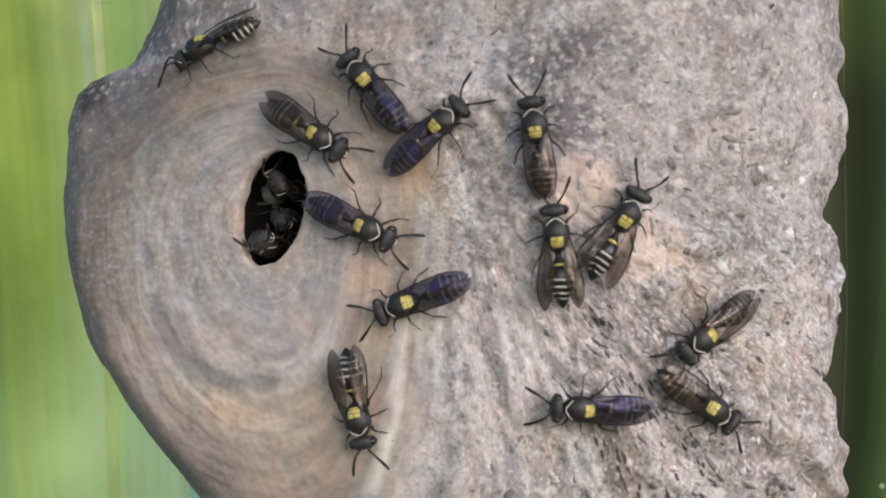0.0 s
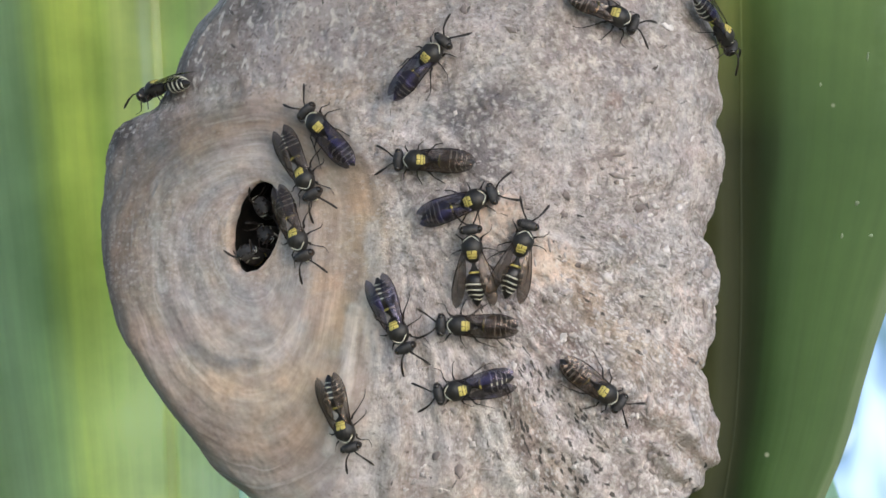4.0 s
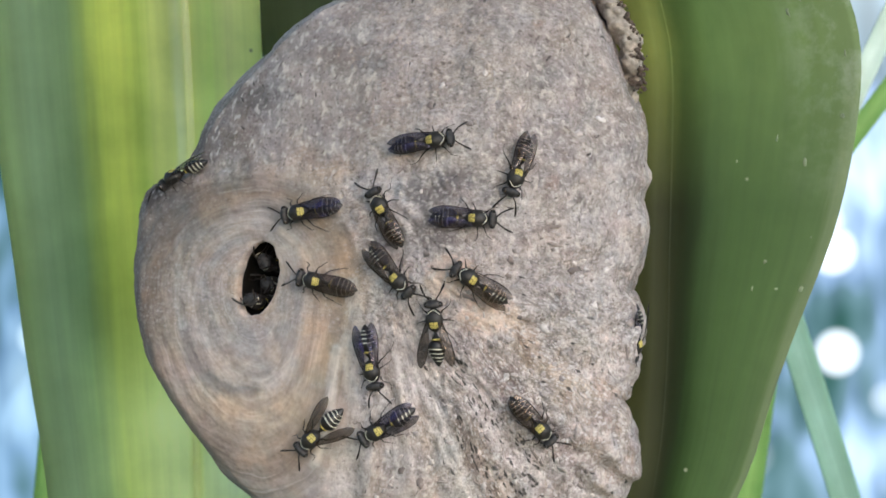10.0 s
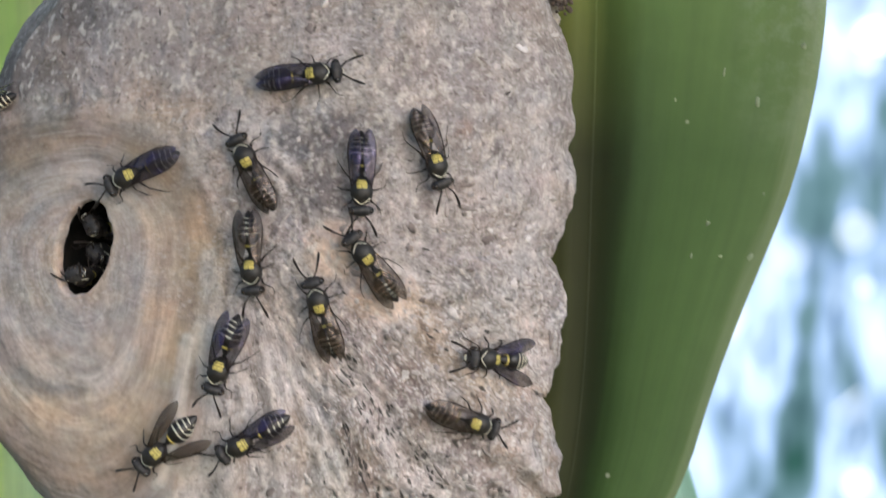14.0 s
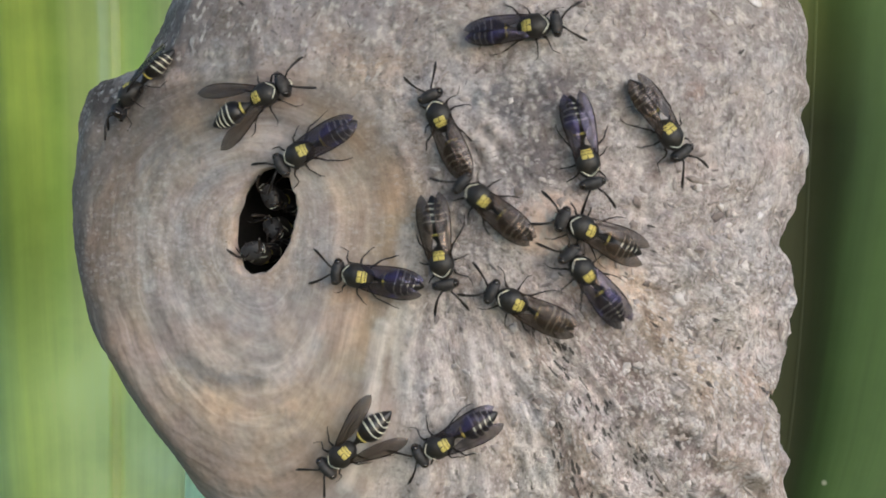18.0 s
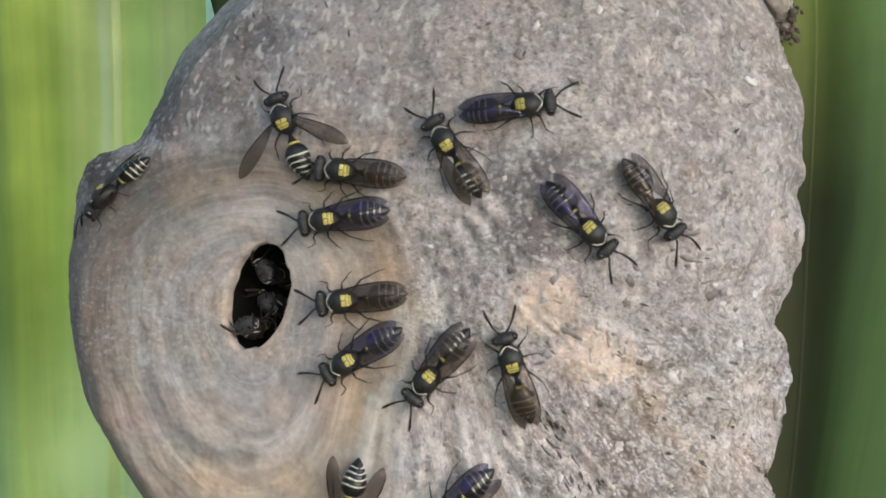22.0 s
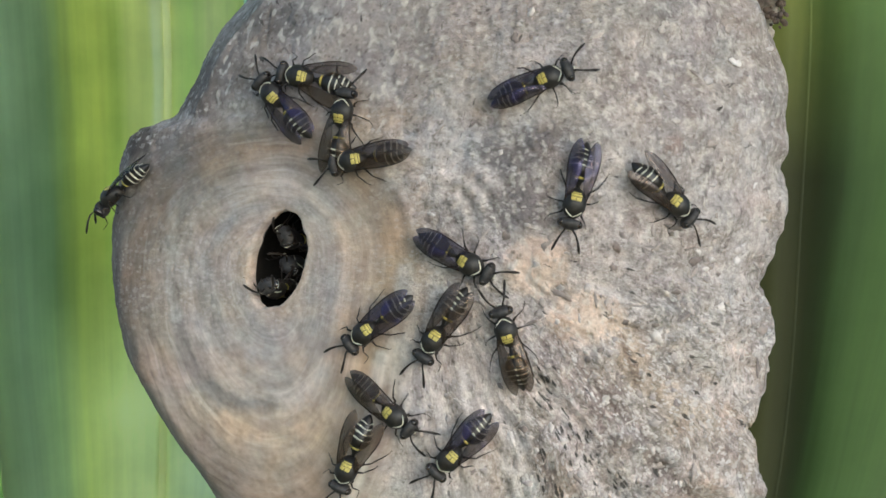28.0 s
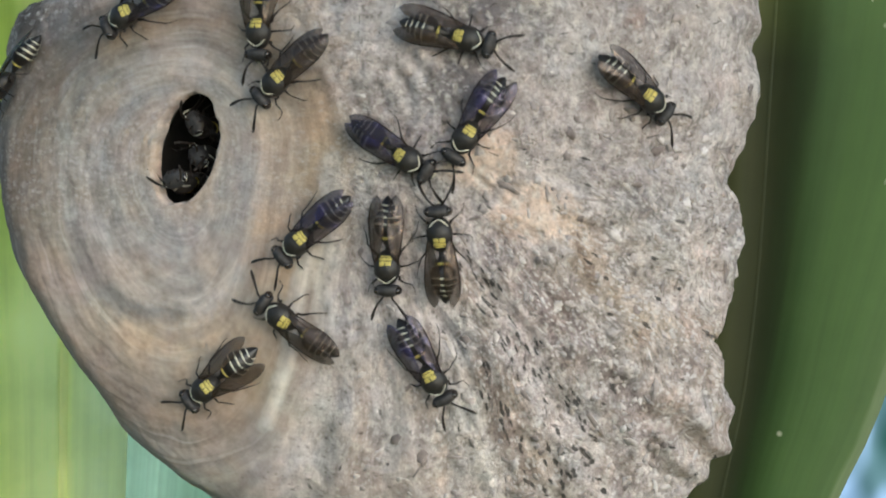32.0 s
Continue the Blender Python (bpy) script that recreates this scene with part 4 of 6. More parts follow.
# ---- leaves ----
def leaf(name, spine, widths, fold, mat, label, rows=90, cols=24, thick=0.35, category="leaf", rib=None, groove=0.0, back=0.0):
    """A strap leaf along a spine of points (x, y, z in mm) from its foot to its tip; widths: half widths left and right at each point; fold: how far the edges come forward."""
    sp = np.array(spine, float)
    t = np.linspace(0, len(sp) - 1, rows)
    def curve(v):
        k = np.clip(t.astype(int), 0, len(sp) - 2)
        f = t - k
        g = lambda j: v[np.clip(k + j, 0, len(sp) - 1)]
        return 0.5 * (2 * g(0) + (g(1) - g(-1)) * f + (2 * g(-1) - 5 * g(0) + 4 * g(1) - g(2)) * f**2 + (3 * g(0) - g(-1) - 3 * g(1) + g(2)) * f**3)
    c = np.stack([curve(sp[:, k]) for k in range(3)], -1)
    w = np.stack([curve(np.array([q[k] for q in widths], float)) for k in range(2)], -1)
    u = np.linspace(-1, 1, cols)
    half = np.where(u[None] < 0, w[:, :1], w[:, 1:])
    d = np.gradient(c, axis=0)
    d /= np.linalg.norm(d, axis=1)[:, None]
    side = np.cross((0, 1, 0), d)
    side /= np.linalg.norm(side, axis=1)[:, None]
    p = c[:, None] + side[:, None] * (u[None, :, None] * half[..., None]) 
    p[..., 1] -= fold * np.abs(u) ** 1.3 * np.minimum(half, 25) / 25
    p[..., 1] += back * np.clip(-u, 0, 1)[None] + groove * np.exp(-((u[None] * half) / 2.2) ** 2)
    flat = p.reshape(-1, 3)
    p[..., 1] += (0.5 * noise3(flat * 0.05 + 3)).reshape(p.shape[:2]) + 0.05 * np.sin(u * 60)[None]
    me = grid_mesh(name, p.reshape(-1, 3) * MM, rows, cols)
    uv = me.uv_layers.new(name="UVMap")
    loops = np.zeros(len(me.loops), int)
    me.loops.foreach_get("vertex_index", loops)
    uv.data.foreach_set("uv", np.stack([(u[loops % cols] + 1) / 2, t[loops // cols]], -1).astype(np.float32).ravel())
    me.materials.append(mat)
    ob = new(name, me)
    so = ob.modifiers.new("thickness", "SOLIDIFY")
    so.thickness, so.offset = thick * MM, 1
    if rib:
        at_u, wide, rib_mat = rib
        k = (at_u + 1) / 2 * (cols - 1)
        proud = 0.15 if groove == 0 else 0.02
        mid = p[:, int(k)] * (1 - k % 1) + p[:, min(cols - 1, int(k) + 1)] * (k % 1) - np.array([0, thick + proud, 0])
        strip = np.stack([mid + side * q * wide + np.array([0, 1, 0]) * 0.35 * q * q for q in (-1, -0.5, 0, 0.5, 1)], 1)
        rm = grid_mesh("midrib", strip.reshape(-1, 3) * MM, rows, 5)
        loops = np.zeros(len(rm.loops), int)
        rm.loops.foreach_get("vertex_index", loops)
        rm.uv_layers.new(name="UVMap").data.foreach_set("uv", np.stack([(at_u + 1) / 2 + 0 * loops, t[loops // 5]], -1).astype(np.float32).ravel())
        rm.materials.append(rib_mat)
        new("midrib", rm).parent = ob
    return tagged(ob, label, category)


# dark stops about the middle put the fold's shade into the leaf colour
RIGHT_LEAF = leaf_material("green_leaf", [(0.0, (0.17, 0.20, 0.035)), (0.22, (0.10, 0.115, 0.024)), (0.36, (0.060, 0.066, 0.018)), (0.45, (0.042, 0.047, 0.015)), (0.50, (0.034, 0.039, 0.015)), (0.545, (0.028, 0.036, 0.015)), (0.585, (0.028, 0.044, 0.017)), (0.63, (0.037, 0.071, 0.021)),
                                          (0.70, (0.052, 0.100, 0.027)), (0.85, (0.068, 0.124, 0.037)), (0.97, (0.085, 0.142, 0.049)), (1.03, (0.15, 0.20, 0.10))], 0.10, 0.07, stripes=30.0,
                           # the brighter light on the upper end is put into these paler stops
                           tip=([(0.0, (0.30, 0.33, 0.08)), (0.40, (0.24, 0.27, 0.065)), (0.50, (0.19, 0.23, 0.055)), (0.56, (0.12, 0.19, 0.05)), (0.63, (0.115, 0.195, 0.055)), (0.85, (0.14, 0.22, 0.07)), (0.97, (0.16, 0.23, 0.09))], 4.1, 5.3, (0.30, 0.36, 0.27)))
LEFT_LEAF = leaf_material("striped_leaf", [(0.0, (0.46, 0.56, 0.30)), (0.05, (0.50, 0.60, 0.33)), (0.16, (0.53, 0.63, 0.42)), (0.30, (0.49, 0.60, 0.36)), (0.36, (0.56, 0.64, 0.28)), (0.42, (0.80, 0.84, 0.30)), (0.5, (0.88, 0.90, 0.33)), (0.57, (0.80, 0.86, 0.32)), (0.62, (0.94, 0.94, 0.46)),
                                          (0.68, (0.93, 0.94, 0.46)), (0.71, (0.95, 0.95, 0.66)), (0.76, (0.92, 0.95, 0.50)), (0.83, (0.84, 0.93, 0.44)), (0.9, (0.95, 0.96, 0.56)), (1.0, (0.90, 0.95, 0.50))], 0.86, 0.07, stripes=26.0,
                          tip=([(0.0, (0.48, 0.58, 0.33)), (0.16, (0.56, 0.66, 0.44)), (0.30, (0.62, 0.72, 0.42)), (0.42, (0.88, 0.93, 0.44)), (0.6, (0.93, 0.96, 0.56)), (1.0, (0.93, 0.97, 0.66))], 3.05, 2.55, (0.92, 0.96, 0.72)))
# this leaf stands in shade, which is put into its near-black stops
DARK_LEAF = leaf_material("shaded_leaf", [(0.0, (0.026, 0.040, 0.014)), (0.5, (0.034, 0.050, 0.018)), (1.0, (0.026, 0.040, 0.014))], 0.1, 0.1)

RIB_PALE = leaf_material("pale_rib", [(0.0, (0.91, 0.92, 0.54)), (1.0, (0.91, 0.92, 0.54))], 0.6, 0.04)
# the last five spine points are an added unseen arch that shades the nest
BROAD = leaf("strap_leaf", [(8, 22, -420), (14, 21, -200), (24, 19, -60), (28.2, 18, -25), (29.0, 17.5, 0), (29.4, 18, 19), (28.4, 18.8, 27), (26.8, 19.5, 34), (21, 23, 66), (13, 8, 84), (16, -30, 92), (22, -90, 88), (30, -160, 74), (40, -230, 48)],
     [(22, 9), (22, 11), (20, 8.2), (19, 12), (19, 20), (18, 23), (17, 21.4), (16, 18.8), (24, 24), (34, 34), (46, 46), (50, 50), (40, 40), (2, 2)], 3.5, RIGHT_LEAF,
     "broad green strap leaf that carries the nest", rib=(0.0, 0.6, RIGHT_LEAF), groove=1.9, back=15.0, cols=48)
def scuffs(parent):
    """Bleached scratches on the leaf's outer half."""
    m = plain("leaf_scuff", (0.20, 0.25, 0.15), 0.8, 0.4, 700)
    rnd = random.Random(3)
    src = parent.data.vertices
    cols = 48
    for k in range(26):
        row, col = rnd.randint(24, 58), rnd.randint(32, 46)
        a, b, c = (src[r * cols + q].co / MM for r, q in ((row, col), (row + 1, col), (row, col + 1)))
        up, side = (b - a).normalized(), (c - a).normalized()
        out = side.cross(up)
        out = out if out.y < 0 else -out
        size, tall = rnd.uniform(0.12, 0.4), rnd.uniform(0.15, 0.9)
        bm = bmesh.new()
        ring = []
        for j in range(9):
            t = 2 * math.pi * j / 9
            q = rnd.uniform(0.6, 1.2)
            ring.append(a + side * size * q * math.cos(t) + up * tall * q * math.sin(t))
        skin(bm, [[v + out * 0.2 for v in ring], [a + (v - a) * 0.7 + out * 0.42 for v in ring]])
        part("scuff", bm, m, parent, "pale dry fleck")


scuffs(BROAD)
STRIPED = leaf("striped_leaf", [(-34, 62, -420), (-39, 62, -180), (-42, 61, -60), (-44.5, 60, -10), (-46.5, 60, 30), (-52, 62, 120), (-60, 75, 260)],
               [(11, 11), (12, 12), (14, 14), (17.5, 17.5), (20, 20), (20, 20), (2, 2)], 2.0, LEFT_LEAF, "green and yellow striped strap leaf behind the nest", rib=(0.45, 0.85, RIB_PALE))
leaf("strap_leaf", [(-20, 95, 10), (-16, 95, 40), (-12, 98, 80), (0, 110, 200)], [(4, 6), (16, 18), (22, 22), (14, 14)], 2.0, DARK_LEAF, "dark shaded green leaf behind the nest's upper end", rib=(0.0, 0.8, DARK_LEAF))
# ---- background ----
def backdrop():
    m = bpy.data.materials.new("far_garden")
    m.use_nodes = True
    n, l = m.node_tree.nodes, m.node_tree.links
    n.remove(n["Principled BSDF"])
    a = grain(n, l, 5.5, 2.0, stretch=(1.6, 1, 0.9))
    b = grain(n, l, 17, 1.5, stretch=(1.3, 1, 0.6))
    r = ramp(n, [(0.30, (0.02, 0.06, 0.045)), (0.42, (0.09, 0.15, 0.16)), (0.5, (0.22, 0.30, 0.41)), (0.58, (0.38, 0.47, 0.59)), (0.70, (0.54, 0.61, 0.68))])
    s = ramp(n, [(0.35, (0.5, 0.58, 0.62)), (0.5, (0.95, 1.0, 1.0)), (0.66, (1.2, 1.2, 1.2))])
    l.new(a.outputs[0], r.inputs[0]), l.new(b.outputs[0], s.inputs[0])
    c = mix(n, l, r.outputs[0], s.outputs[0], 0.65, "MULTIPLY")
    # gaps in the far foliage through which the sky shows as round blurs
    spots_at, spot, chosen, disc = n.new("ShaderNodeTexCoord"), n.new("ShaderNodeTexVoronoi"), n.new("ShaderNodeSeparateColor"), n.new("ShaderNodeMath")
    spot.inputs["Scale"].default_value = 14.0
    l.new(spots_at.outputs["Object"], spot.inputs["Vector"]), l.new(spot.outputs["Color"], chosen.inputs[0])
    inside = ramp(n, [(0.16, (1, 1, 1)), (0.42, (0, 0, 0))])
    some = ramp(n, [(0.62, (0, 0, 0)), (0.9, (0.95, 0.95, 0.95))])
    l.new(spot.outputs["Distance"], inside.inputs[0]), l.new(chosen.outputs[0], some.inputs[0])
    disc.operation = "MULTIPLY"
    l.new(inside.outputs[0], disc.inputs[0]), l.new(some.outputs[0], disc.inputs[1])
    c = mix(n, l, c, (0.95, 0.98, 1.0), disc.outputs[0])
    where, across, fade = n.new("ShaderNodeTexCoord"), n.new("ShaderNodeSeparateXYZ"), n.new("ShaderNodeMapRange")
    l.new(where.outputs["Object"], across.inputs[0]), l.new(across.outputs[0], fade.inputs[0])
    fade.inputs[1].default_value, fade.inputs[2].default_value, fade.inputs[3].default_value, fade.inputs[4].default_value = -0.42, -0.05, 0.6, 0.0
    c = mix(n, l, c, (0.34, 0.50, 0.52), fade.outputs[0], "MULTIPLY")
    # the sky opens above the far bushes
    rise, open_sky = n.new("ShaderNodeMapRange"), n.new("ShaderNodeMath")
    l.new(across.outputs[2], rise.inputs[0])
    rise.inputs[1].default_value, rise.inputs[2].default_value, rise.inputs[4].default_value = 0.10, 0.40, 0.4
    open_sky.operation = "MULTIPLY"
    beside = n.new("ShaderNodeMapRange")
    l.new(across.outputs[0], beside.inputs[0])
    beside.inputs[1].default_value, beside.inputs[2].default_value = -0.05, 0.3
    l.new(rise.outputs[0], open_sky.inputs[0]), l.new(beside.outputs[0], open_sky.inputs[1])
    c = mix(n, l, c, (0.93, 0.94, 0.97), open_sky.outputs[0])
    e = n.new("ShaderNodeEmission")
    e.inputs[1].default_value = 1.1
    l.new(c, e.inputs[0]), l.new(e.outputs[0], n["Material Output"].inputs[0])
    bm = bmesh.new()
    skin(bm, [[(x, 1900 + 0.00005 * x * x, -1400), (x, 1900 + 0.00005 * x * x, 1400)] for x in range(-2400, 2401, 400)], closed=False)
    return tagged(part("backdrop", bm, m), "blurred bright garden and sky far behind", "backdrop", kind="structure")


backdrop()


def ground():
    m, n, l, b = material("soil", 0.95)
    g = grain(n, l, 3, 8)
    r = ramp(n, [(0.3, (0.05, 0.07, 0.03)), (0.7, (0.13, 0.15, 0.06))])
    l.new(g.outputs[0], r.inputs[0]), l.new(r.outputs[0], b.inputs["Base Color"])
    bm = bmesh.new()
    skin(bm, [[(x * 1000, -300000, -1400), (x * 1000, 300000, -1400)] for x in range(-300, 301, 50)], closed=False)
    return tagged(part("ground", bm, m), "grassy garden soil below the leaves", "ground", kind="structure")


ground()


def far_leaves():
    """Blurred strap leaves between the nest and the far garden."""
    greens = [leaf_material("far_leaf", [(0, a), (0.5, b), (1, a)], 0.4, 0.15) for a, b in
              (((0.08, 0.20, 0.05), (0.16, 0.32, 0.10)), ((0.20, 0.38, 0.10), (0.32, 0.52, 0.16)), ((0.05, 0.13, 0.07), (0.08, 0.20, 0.10)), ((0.66, 0.78, 0.68), (0.76, 0.86, 0.78)), ((0.28, 0.48, 0.36), (0.36, 0.56, 0.46)))]
    spots = [(-205, 520, 16, -8, 1), (-142, 560, 9, 6, 1), (20, 620, 10, 20, 3), (-30, 660, 12, -14, 1), (-60, 560, 8, -12, 3), (-40, 330, 17, 4, 4), (128, 560, 6, -20, 4), (140, 640, 5, 12, 3), (150, 620, 5, 27, 3), (158, 700, 5, 40, 1), (178, 800, 7, 10, 1)]
    for x, y, w, lean, k in spots:
        s = math.tan(radians(lean))
        ob = leaf("far_leaf", [(x - s * 400, y, -500), (x - s * 150, y - 8, -180), (x, y, 0), (x + s * 160, y + 12, 170), (x + s * 380, y + 60, 380)],
                  [(w, w), (w, w), (w, w), (w * 0.8, w * 0.8), (1, 1)], 3, greens[k], ("soft mid-green", "soft pale green", "soft dark green", "soft silvery green", "soft bluish green")[k] + " strap leaf, out of focus", rows=40, cols=9, rib=(0.0, w * 0.08, greens[k]))
        tagged(ob, group="background leaves")


far_leaves()


def dry_stem():
    """A dark stalk at the rim of the view."""
    bm = bmesh.new()
    tube(bm, [(-112, 150, -75), (-96, 150, -5), (-90, 150, 20), (-84, 151, 45), (-76, 152, 85), (-60, 158, 150)], [3.2, 2.8, 2.6, 2.5, 2.2, 1.6], 12)
    return tagged(part("dry_stem", bm, plain("dry_bark", (0.045, 0.032, 0.034), 0.85, 0.4, 220)), "dark brown dry stem behind the leaves", "stem")


dry_stem()


# ---- wasps, facing +x, feet at z = 0 ----
import functools

sized_part = part


WING_ROOT = (1.45, 0.72, 2.12)
WASP_SIZE = (0.97, 1.07, 0.97)


def wing_point(f, g, side):
    """A point of a folded wing: f from its root to its tip, g from its inner to its outer edge."""
    at = (0.0, 0.12, 0.3, 0.5, 0.7, 0.86, 0.95, 1.0)
    inner = float(np.interp(f, at, (0.62, 0.44, 0.10, -0.12, -0.20, -0.16, 0.0, 0.18)))
    outer = float(np.interp(f, at, (0.80, 0.91, 0.98, 1.04, 1.00, 0.80, 0.54, 0.24)))
    y = inner + (outer - inner) * g
    z = float(np.interp(f, at, (2.16, 2.34, 2.36, 2.34, 2.18, 1.98, 1.86, 1.80))) - 0.34 * y * y + (0.05 if side > 0 else 0.0) * (y < 0.4)
    return Vector((1.55 - 5.6 * f, y * side, z))


def wing(bm, side):
    """A thin folded blade, broadest past its middle and round at its tip."""
    rows = []
    for k in range(21):
        top = [wing_point(k / 20, g, side) for g in (0, 0.12, 0.3, 0.5, 0.7, 0.88, 1.0)]
        rows.append(top + [v - Vector((0, 0, 0.025)) for v in top[::-1]])
    skin(bm, rows)


def jointed(make, name, bm, mat, parent, joint):
    """A limb whose origin is its joint, so that it can swing."""
    bmesh.ops.translate(bm, verts=bm.verts, vec=[-q for q in joint])
    limb = make(name, bm, mat, parent)
    limb.location = [q * u * MM for q, u in zip(joint, WASP_SIZE)]
    return limb


THORAX = [(0.25, 1.34, 0.20, 0.20), (0.40, 1.40, 0.45, 0.45), (0.70, 1.50, 0.72, 0.68), (1.1, 1.60, 0.88, 0.82), (1.6, 1.67, 0.96, 0.90), (2.1, 1.67, 0.93, 0.88), (2.5, 1.60, 0.78, 0.74), (2.82, 1.52, 0.54, 0.52), (2.98, 1.46, 0.32, 0.32)]


def thorax_top(x, y, lift):
    """A point over the thorax."""
    sx = [q[0] for q in THORAX]
    z, w, h = (float(np.interp(x, sx, [q[k] for q in THORAX])) for k in (1, 2, 3))
    return Vector((x, y, z + h * math.sqrt(max(0.02, 1 - (y / w) ** 2)) + lift))


def badge(bm, x0, x1, half):
    """A slightly domed plate that lies on the thorax."""
    ys = [half * q for q in (-1, -0.9, -0.5, 0, 0.5, 0.9, 1)]
    rows = []
    for f, k in ((0, 0.86), (0.12, 1.0), (0.5, 1.0), (0.88, 1.0), (1, 0.86)):
        x = x0 + (x1 - x0) * f
        proud = 0.045 if 0.1 < f < 0.9 else 0.015
        rows.append([thorax_top(x, y * k, proud) for y in ys] + [thorax_top(x, y * k, -0.06) for y in ys[::-1]])
    skin(bm, rows)


def build_wasp(wing_mat, label, peeping=False):
    part = functools.partial(sized_part, unit=WASP_SIZE)
    w = new("wasp")
    bm = bmesh.new()
    loft(bm, [(3.0, 1.42, 0.30, 0.30), (3.08, 1.44, 0.78, 0.62), (3.25, 1.46, 0.97, 0.76), (3.5, 1.45, 1.02, 0.80), (3.74, 1.41, 0.90, 0.72), (3.9, 1.36, 0.62, 0.54), (4.0, 1.30, 0.32, 0.32), (4.04, 1.27, 0.1, 0.12)], 20)
    head = part("head", bm, HEAD, w, "matt black head")
    for s in (-1, 1):
        bm = bmesh.new()
        egg(bm, (3.48, 0.74 * s, 1.52), (0.36, 0.31, 0.56))
        part("eye", bm, EYE, head, "glossy dark eye")
        if peeping:
            bm = bmesh.new()
            ring = [radians(a) for a in range(20, 341, 20)]
            tube(bm, [(3.66 + 0.16 * math.cos(a), (0.80 + 0.22 * math.sin(a)) * s, 1.52 + 0.46 * math.cos(a)) for a in ring], [0.028] * len(ring), 6)
            part("eye_rim", bm, CREAM, head, "pale line round the eye")
    bm = bmesh.new()
    if peeping:
        egg(bm, (3.86, 0, 1.72), (0.07, 0.24, 0.05))
    else:
        egg(bm, (3.96, 0, 1.02), (0.16, 0.30, 0.22))
    part("clypeus", bm, CREAM, head, "pale mark on the face")
    for s in (-1, 1):
        bm = bmesh.new()
        egg(bm, (3.93, 0.24 * s, 0.86), (0.16, 0.12, 0.22), 30, 9, 7)
        part("mandible", bm, LEG, head)
    for s in (-1, 1):
        bm = bmesh.new()
        tube(bm, [(3.90, 0.24 * s, 1.62), (4.15, 0.42 * s, 1.88), (4.45, 0.66 * s, 1.94), (5.0, 0.96 * s, 1.68), (5.55, 1.20 * s, 1.28), (5.9, 1.32 * s, 1.02)], [0.075, 0.085, 0.075, 0.10, 0.125, 0.075], 7)
        jointed(part, "antenna", bm, LEG, w, (3.90, 0.24 * s, 1.62))
    bm = bmesh.new()
    loft(bm, THORAX, 24)
    thorax = part("thorax", bm, BLACK, w, "black thorax")
    bm = bmesh.new()
    tube(bm, [thorax_top(2.86 - 0.55 * abs(q) ** 1.5, 0.70 * q, 0.01) for q in (-1, -0.8, -0.6, -0.4, -0.2, 0, 0.2, 0.4, 0.6, 0.8, 1)], [0.03, 0.055, 0.065, 0.065, 0.06, 0.05, 0.06, 0.065, 0.065, 0.055, 0.03], 6)
    part("collar", bm, CREAM, thorax, "cream collar line")
    for x0, x1, half in ((1.10, 1.44, 0.43), (0.84, 1.06, 0.44), (0.68, 0.79, 0.36)):
        bm = bmesh.new()
        badge(bm, x0, x1, half)
        part("yellow_mark", bm, YELLOW, thorax, "bright yellow bar")
    bm = bmesh.new()
    tube(bm, [thorax_top(x, 0, 0.03) for x in (1.48, 1.3, 1.1)], [0.03, 0.045, 0.02], 6)
    part("keel", bm, BLACK, thorax)
    bm = bmesh.new()
    loft(bm, [(0.36, 1.32, 0.20, 0.18), (0.05, 1.32, 0.17, 0.17), (-0.2, 1.35, 0.26, 0.26), (-0.45, 1.38, 0.42, 0.38), (-0.68, 1.39, 0.52, 0.46), (-0.76, 1.38, 0.44, 0.40)], 14)
    waist = part("waist", bm, BLACK, w, "narrow dark waist")
    bm = bmesh.new()
    loft(bm, [(-0.54, 1.39, 0.43, 0.41), (-0.60, 1.39, 0.52, 0.48), (-0.72, 1.39, 0.54, 0.49), (-0.75, 1.39, 0.40, 0.38)], 14)
    part("band", bm, YELLOW, waist, "dull yellow mark")
    prof = [(-0.68, 1.38, 0.30), (-0.82, 1.38, 0.60), (-1.05, 1.37, 0.80), (-1.4, 1.34, 0.94), (-1.8, 1.29, 0.97), (-2.3, 1.20, 0.89), (-2.8, 1.10, 0.72), (-3.25, 1.01, 0.51), (-3.6, 0.94, 0.32), (-3.85, 0.90, 0.14), (-3.95, 0.88, 0.03)]
    bm = bmesh.new()
    loft(bm, [(x, z, r, r * 0.90) for x, z, r in prof], 22)
    gaster = part("abdomen", bm, GASTER, w, "black abdomen, pointed at the tip")
    px, pz, pr = (np.array([p[k] for p in prof])[::-1] for k in range(3))
    for x, th in ((-1.78, 0.085), (-2.32, 0.08), (-2.80, 0.07), (-3.22, 0.05)):
        bm = bmesh.new()
        rings = []
        for q, g in ((x - th, -0.01), (x - th * 0.6, 0.025), (x + th * 0.6, 0.025), (x + th, -0.01)):
            z, r = float(np.interp(q, px, pz)), float(np.interp(q, px, pr))
            rings.append([(q - 0.05 * math.cos(3 * a), (r + g) * math.cos(a), z + (r * 0.90 + g) * math.sin(a)) for a in (2 * math.pi * j / 24 for j in range(24))])
        skin(bm, rings)
        part("band", bm, CREAM, gaster, "narrow cream band")
    for s in (-1, 1):
        root = (WING_ROOT[0], WING_ROOT[1] * s, WING_ROOT[2])
        bm = bmesh.new()
        wing(bm, s)
        blade = jointed(part, "wing", bm, wing_mat, w, root)
        tagged(blade, "smoky translucent wing")
        bm = bmesh.new()
        tube(bm, [wing_point(f, 0.97, s) + Vector((0, 0, 0.01)) for f in (0, 0.15, 0.3, 0.45, 0.6, 0.75, 0.88)], [0.055, 0.05, 0.045, 0.045, 0.055, 0.03, 0.012], 6)
